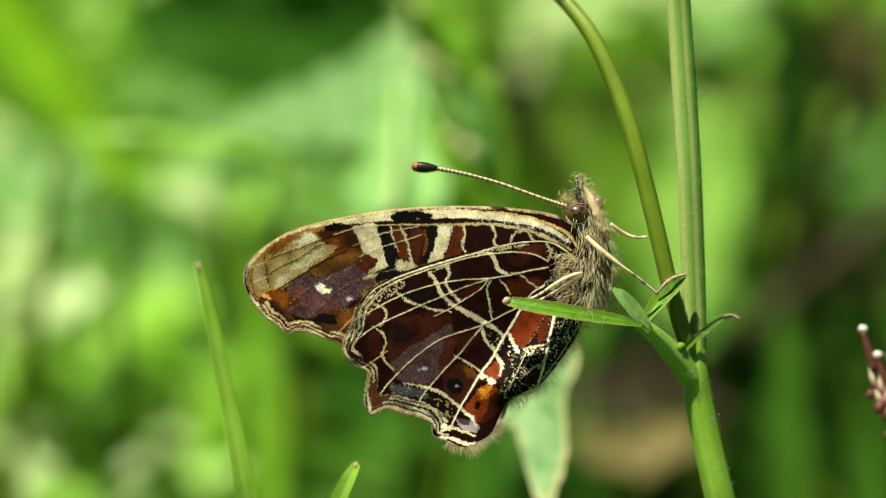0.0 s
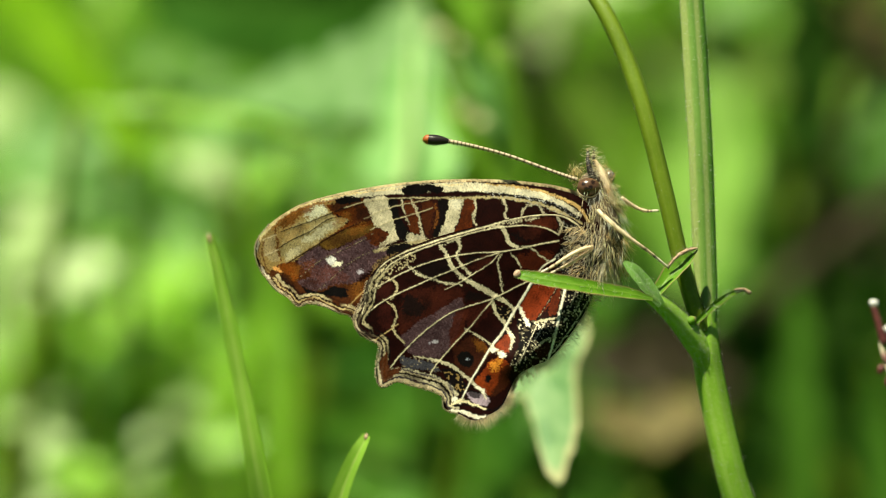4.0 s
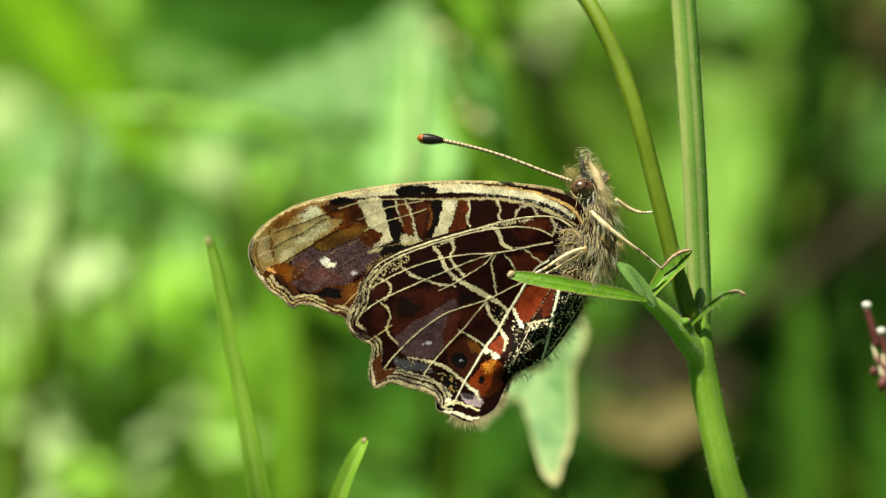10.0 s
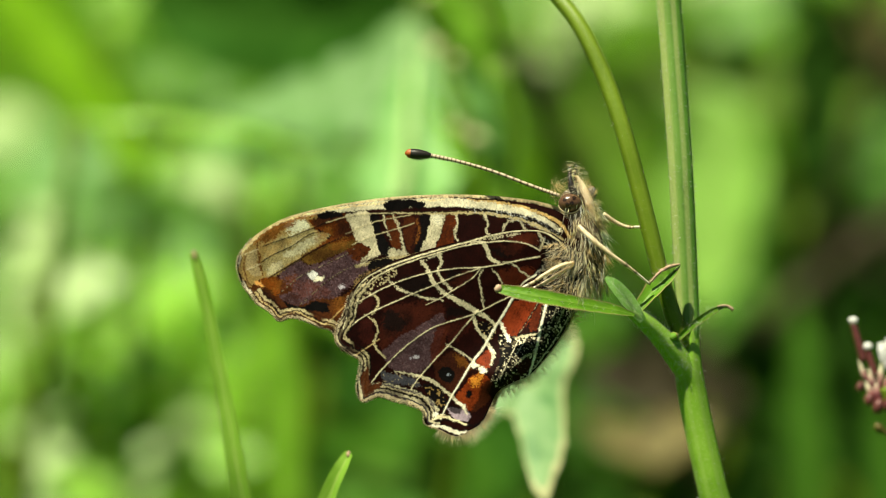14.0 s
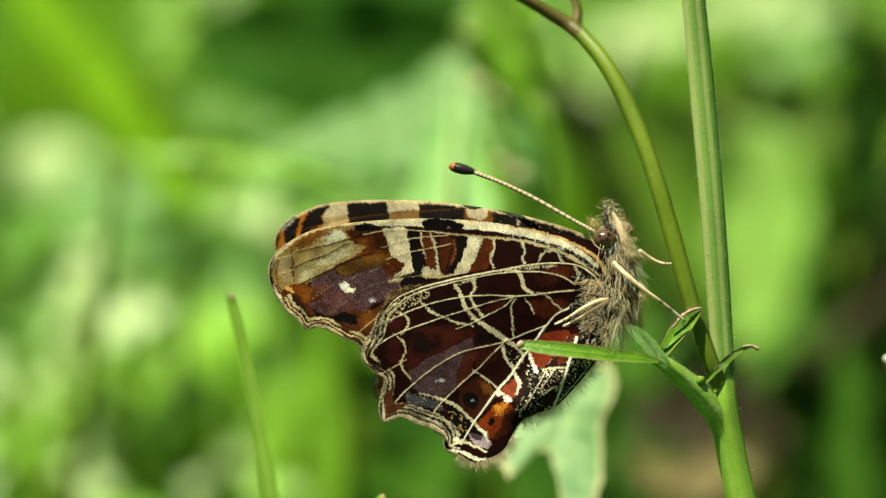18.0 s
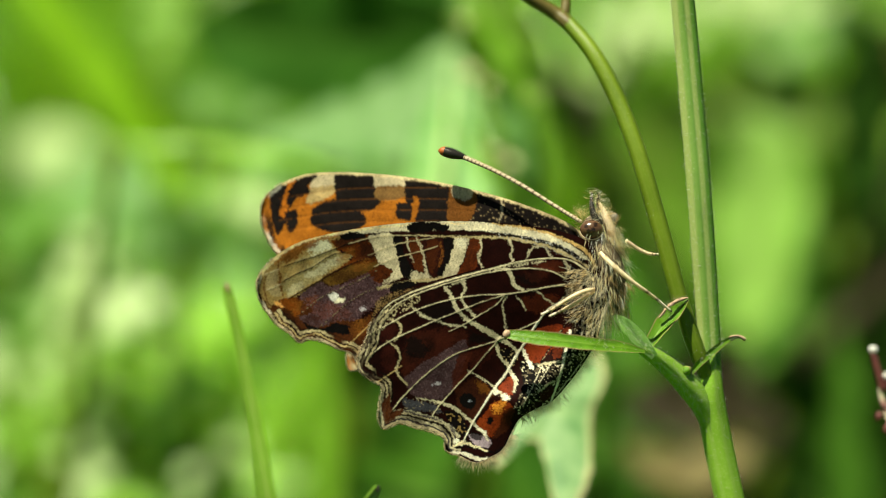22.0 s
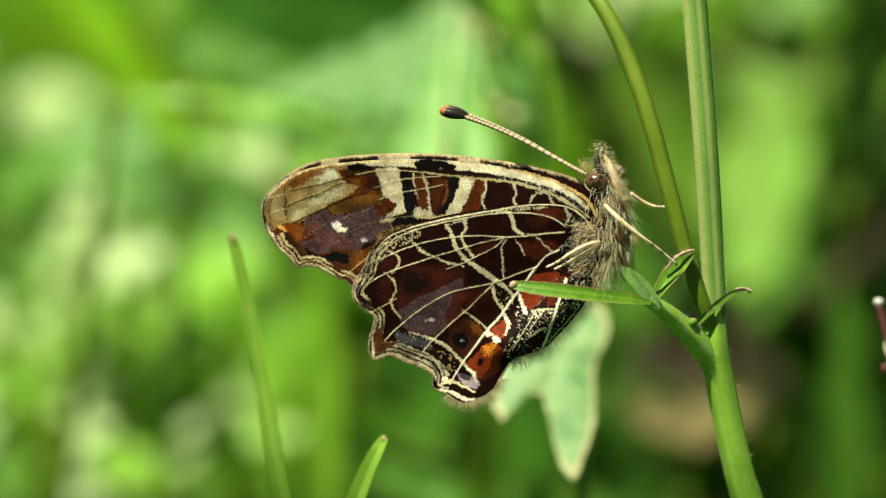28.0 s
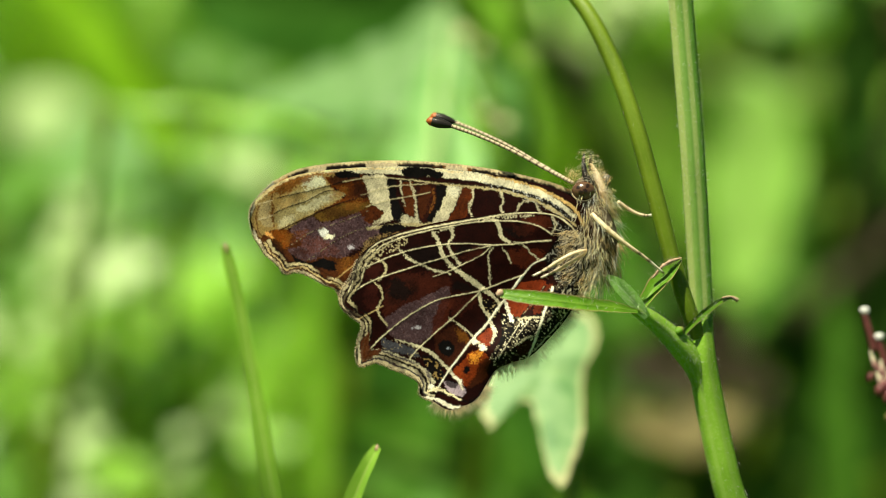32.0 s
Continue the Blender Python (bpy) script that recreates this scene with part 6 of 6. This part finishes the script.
# ---- ground and meadow grass ----
n = 61
gx = np.sign(np.linspace(-1, 1, n)) * np.abs(np.linspace(-1, 1, n)) ** 5 * 60
X, Y = np.meshgrid(gx, gx)
near = np.exp(-(X**2 + Y**2) / 4)
Z = 0.006 * np.sin(X * 9 + 1) * np.cos(Y * 7) * near + 0.3 * (1 - np.exp(-(X**2 + Y**2) / 900)) * (np.sin(X / 9) * np.cos(Y / 11)) - 0.004
me = bpy.data.meshes.new("ground")
me.from_pydata(np.stack([X, Y, Z], -1).reshape(-1, 3).tolist(), [], [(j * n + i, j * n + i + 1, (j + 1) * n + i + 1, (j + 1) * n + i) for j in range(n - 1) for i in range(n - 1)])
me.polygons.foreach_set("use_smooth", [True] * len(me.polygons))
me.materials.append(M_TURF)
ground = tagged(new("ground", me), "mossy meadow ground with turf and dark soil", "ground", kind="structure")


def sward(name, label, count, material, seed, middle, reach, lengths, halfwidth):
    """Many grass blades in one sheet of stuff, thinning out from a middle: metres on the ground."""
    g = np.random.default_rng(seed)
    x, y = middle[0] + reach * g.normal(size=4 * count), middle[1] + reach * g.normal(size=4 * count)
    clear = np.where((np.abs(x) > 0.06) | (y > 0.14) | (y < -0.2) | (reach < 1))[0]
    clear = clear[((x[clear] / 0.8) ** 2 + (y[clear] / 0.55) ** 2 > 1) | (lengths[1] < 0.09)]
    clear = clear[(y[clear] > 0.16) | (lengths[1] < 0.065)][:count] if reach < 1 else clear[:count]
    x, y = x[clear], y[clear]
    count = len(x)
    L = g.uniform(*lengths, count)
    a = g.uniform(0, 6.283, count)
    lean = g.uniform(0.1, 0.7, count)
    hw = halfwidth * g.uniform(0.6, 1.4, count)
    t = np.array((0.0, 0.35, 0.7, 1.0))
    out = (lean * L)[:, None] * (t**1.8)[None]
    px, py = x[:, None] + np.cos(a)[:, None] * out, y[:, None] + np.sin(a)[:, None] * out
    pz = L[:, None] * (t - 0.35 * (lean[:, None]) * t**2) - 0.004
    wd = hw[:, None] * np.array((0.8, 1.0, 0.75, 0.05))[None]
    sx, sy = -np.sin(a)[:, None] * wd, np.cos(a)[:, None] * wd
    v = np.stack([np.stack([px - sx, py - sy, pz], -1), np.stack([px, py, pz - 0.25 * wd], -1), np.stack([px + sx, py + sy, pz], -1)], 2).reshape(-1, 3)
    f0 = []
    for i in range(3):
        for j in range(2):
            f0.append((i * 3 + j, i * 3 + j + 1, i * 3 + j + 4, i * 3 + j + 3))
    f = (np.array(f0)[None] + (np.arange(count) * 12)[:, None, None]).reshape(-1, 4)
    m = bpy.data.meshes.new(name)
    m.from_pydata(v.tolist(), [], f.tolist())
    m.attributes.new("s", "FLOAT", "POINT").data.foreach_set("value", np.tile(np.repeat(t, 3), count).astype(np.float32))
    m.attributes.new("c", "FLOAT", "POINT").data.foreach_set("value", np.tile(np.array((-1, 0, 1) * 4, np.float32), count))
    m.polygons.foreach_set("use_smooth", [True] * len(m.polygons))
    m.materials.append(material)
    return tagged(new(name, m), label, "grass", kind="stuff")


sward("meadow_herbage", "low mid green herbage behind the tall leaves", 3000, M_MID, 3, (0.0, 0.55), 0.42, (0.02, 0.06), 0.007)
sward("meadow_herbage", "bright herbage further off in the sun", 3600, M_BRIGHT, 4, (-0.1, 1.4), 0.8, (0.04, 0.10), 0.010)
sward("meadow_turf", "low green turf around the herbs", 9000, M_DEEP_SHADE, 5, (0.0, 0.0), 0.9, (0.02, 0.06), 0.003)
sward("meadow_grass", "scattered green grass of the wide meadow", 16000, M_MID, 6, (0.0, 1.0), 3.5, (0.05, 0.14), 0.006)


# ---- what moves ----
def motions():
    beats = [(0, 0.0, 0.1), (14.5, 0.0, 0.1), (16.5, 5.7, 0.4), (17, 5.2, 0.5), (17.5, 4.8, 0.6), (18, 5.2, 4.4), (18.2, 5.0, 5.4), (18.5, 5.6, 2.3), (18.8, 6.2, 0.9), (19, 3.5, 4.7), (19.2, 3.9, 4.4), (19.5, 4.3, 3.8), (19.6, 4.3, 3.6), (20, 4.1, 2.7), (20.4, 4.8, 2.7), (20.5, 5.0, 3.7), (20.8, 3.6, 5.9), (21, 3.5, 6.4), (21.2, 3.0, 7.1), (21.5, 2.2, 7.6), (21.6, 2.0, 7.8), (22, 1.1, 12.7), (22.2, 0.8, 13.9), (22.3, 1.4, 13.0), (22.4, 4.5, 5.3), (22.5, 7.0, 0.9), (23, 6.5, 0.9), (23.5, 6.7, 0.9), (25.5, 6.5, 0.9), (27.5, 6.1, 0.9), (30, 6.3, 0.9), (32, 6.4, 0.9)]
    up = Vector((0.35, 0, 0.94)).normalized()
    here = BASE["butterfly"]
    for ob, far in WINGS:
        rows = []
        fore = ob.name.startswith("forewing")
        for t, a, e in beats:
            a = a - (0.25 if t > 22.4 else 0.0) if fore else a - (0.9 if t > 16 else 0.0)
            gape = (0.3 if far else 0.85) * e
            turn = Matrix.Rotation(radians(-gape if far else gape), 4, up) @ Matrix.Rotation(radians(a + (e if far else 0.0)), 4, (0, 1, 0))
            rows.append((t, Matrix.Translation(Vector((PIVOT - here + (np.array((0.3 - 0.045 * e, 0, 0.17)) if far else 0.0)) * 0.001)) @ turn))
        walk(ob, rows)
    feelers = [(0, 0.0, -0.3), (3.5, 0.3, -0.3), (5.5, 0.0, -0.3), (9, 0.7, -0.3), (12, 1.4, -0.3), (14.5, 0.6, -0.3), (16.5, 7.8, 0.6), (17.5, 8.0, 0.5), (18, 9.2, 0.2), (19, 8.7, 0.2), (20, 8.7, 0.2), (21, 9.6, 0.2), (21.5, 10.4, 0.2), (22, 11.6, 0.2), (22.5, 9.8, 0.2), (23, 7.7, 2.8), (24, 7.6, 3.8), (25, 6.9, 3.6), (27.5, 8.4, 1.0), (30, 8.1, 2.4), (32, 8.1, 1.8)]
    for ob, far in ANTENNAE:
        c = Vector((BASE[ob.name] - here) * 0.001)
        walk(ob, [(t, Matrix.Translation(c) @ Matrix.Rotation(radians(a + (d if far else 0.0)), 4, (0, 1, 0))) for t, a, d in feelers])
    bend = [(0, 0.0), (5.5, 0.1), (14.5, 0.3), (16.5, -4.2), (19, -3.9), (22, -3.9), (23.2, -3.5), (25.5, -3.5), (32, -3.5)]
    c = Vector((HINGE - BASE[plant.name]) * 0.001)
    walk(shoot, [(t, Matrix.Translation(c) @ Matrix.Rotation(radians(a), 4, (0, 1, 0))) for t, a in bend])
    for ob, k in ((top_stem, 1.0), (stalk, 1.25)):
        c = Vector((NODE - BASE[plant.name]) * 0.001)
        sway = [(0, 0.0), (6, -0.2), (9, -0.5), (14.5, -1.1), (16.5, -1.9), (19, -2.5), (22, -2.3), (23, -2.1), (28, -1.9), (32, -1.9)]
        walk(ob, [(t, Matrix.Translation(c) @ Matrix.Rotation(radians(a * k), 4, (0, 1, 0))) for t, a in sway])
    c = Vector((PIVOT - here) * 0.001)
    walk(ABDOMEN, [(t, Matrix.Translation(c) @ Matrix.Rotation(radians(a), 4, (0, 1, 0))) for t, a in ((0, 0), (14.5, 0), (16.5, 5), (32, 5))])
    # grass blades: grid steps to the right and down
    breeze = [(0, 0, 0), (2, -1, -4), (3.5, -1, -2), (6, -4, -4), (9, 5, 3), (11, 7, 3), (13, 9, 2), (14.5, -4, 4), (16.5, 4, 15), (17.5, -3, 17), (19, 9, 18), (20.5, 6, 17), (22, 15, 20), (24, 26, 22),
              (25.5, 20, 18), (28, 17, 15), (30, 21, 15), (32, 27, 17)]
    for ob, base in SWAYING:
        walk(ob, [(t, Matrix.Translation(at(base[0] + x * GRID, base[2] - y * GRID, base[1])) @ pose(0, 0, 0, -15, 0, 0)) for t, x, y in breeze])


motions()
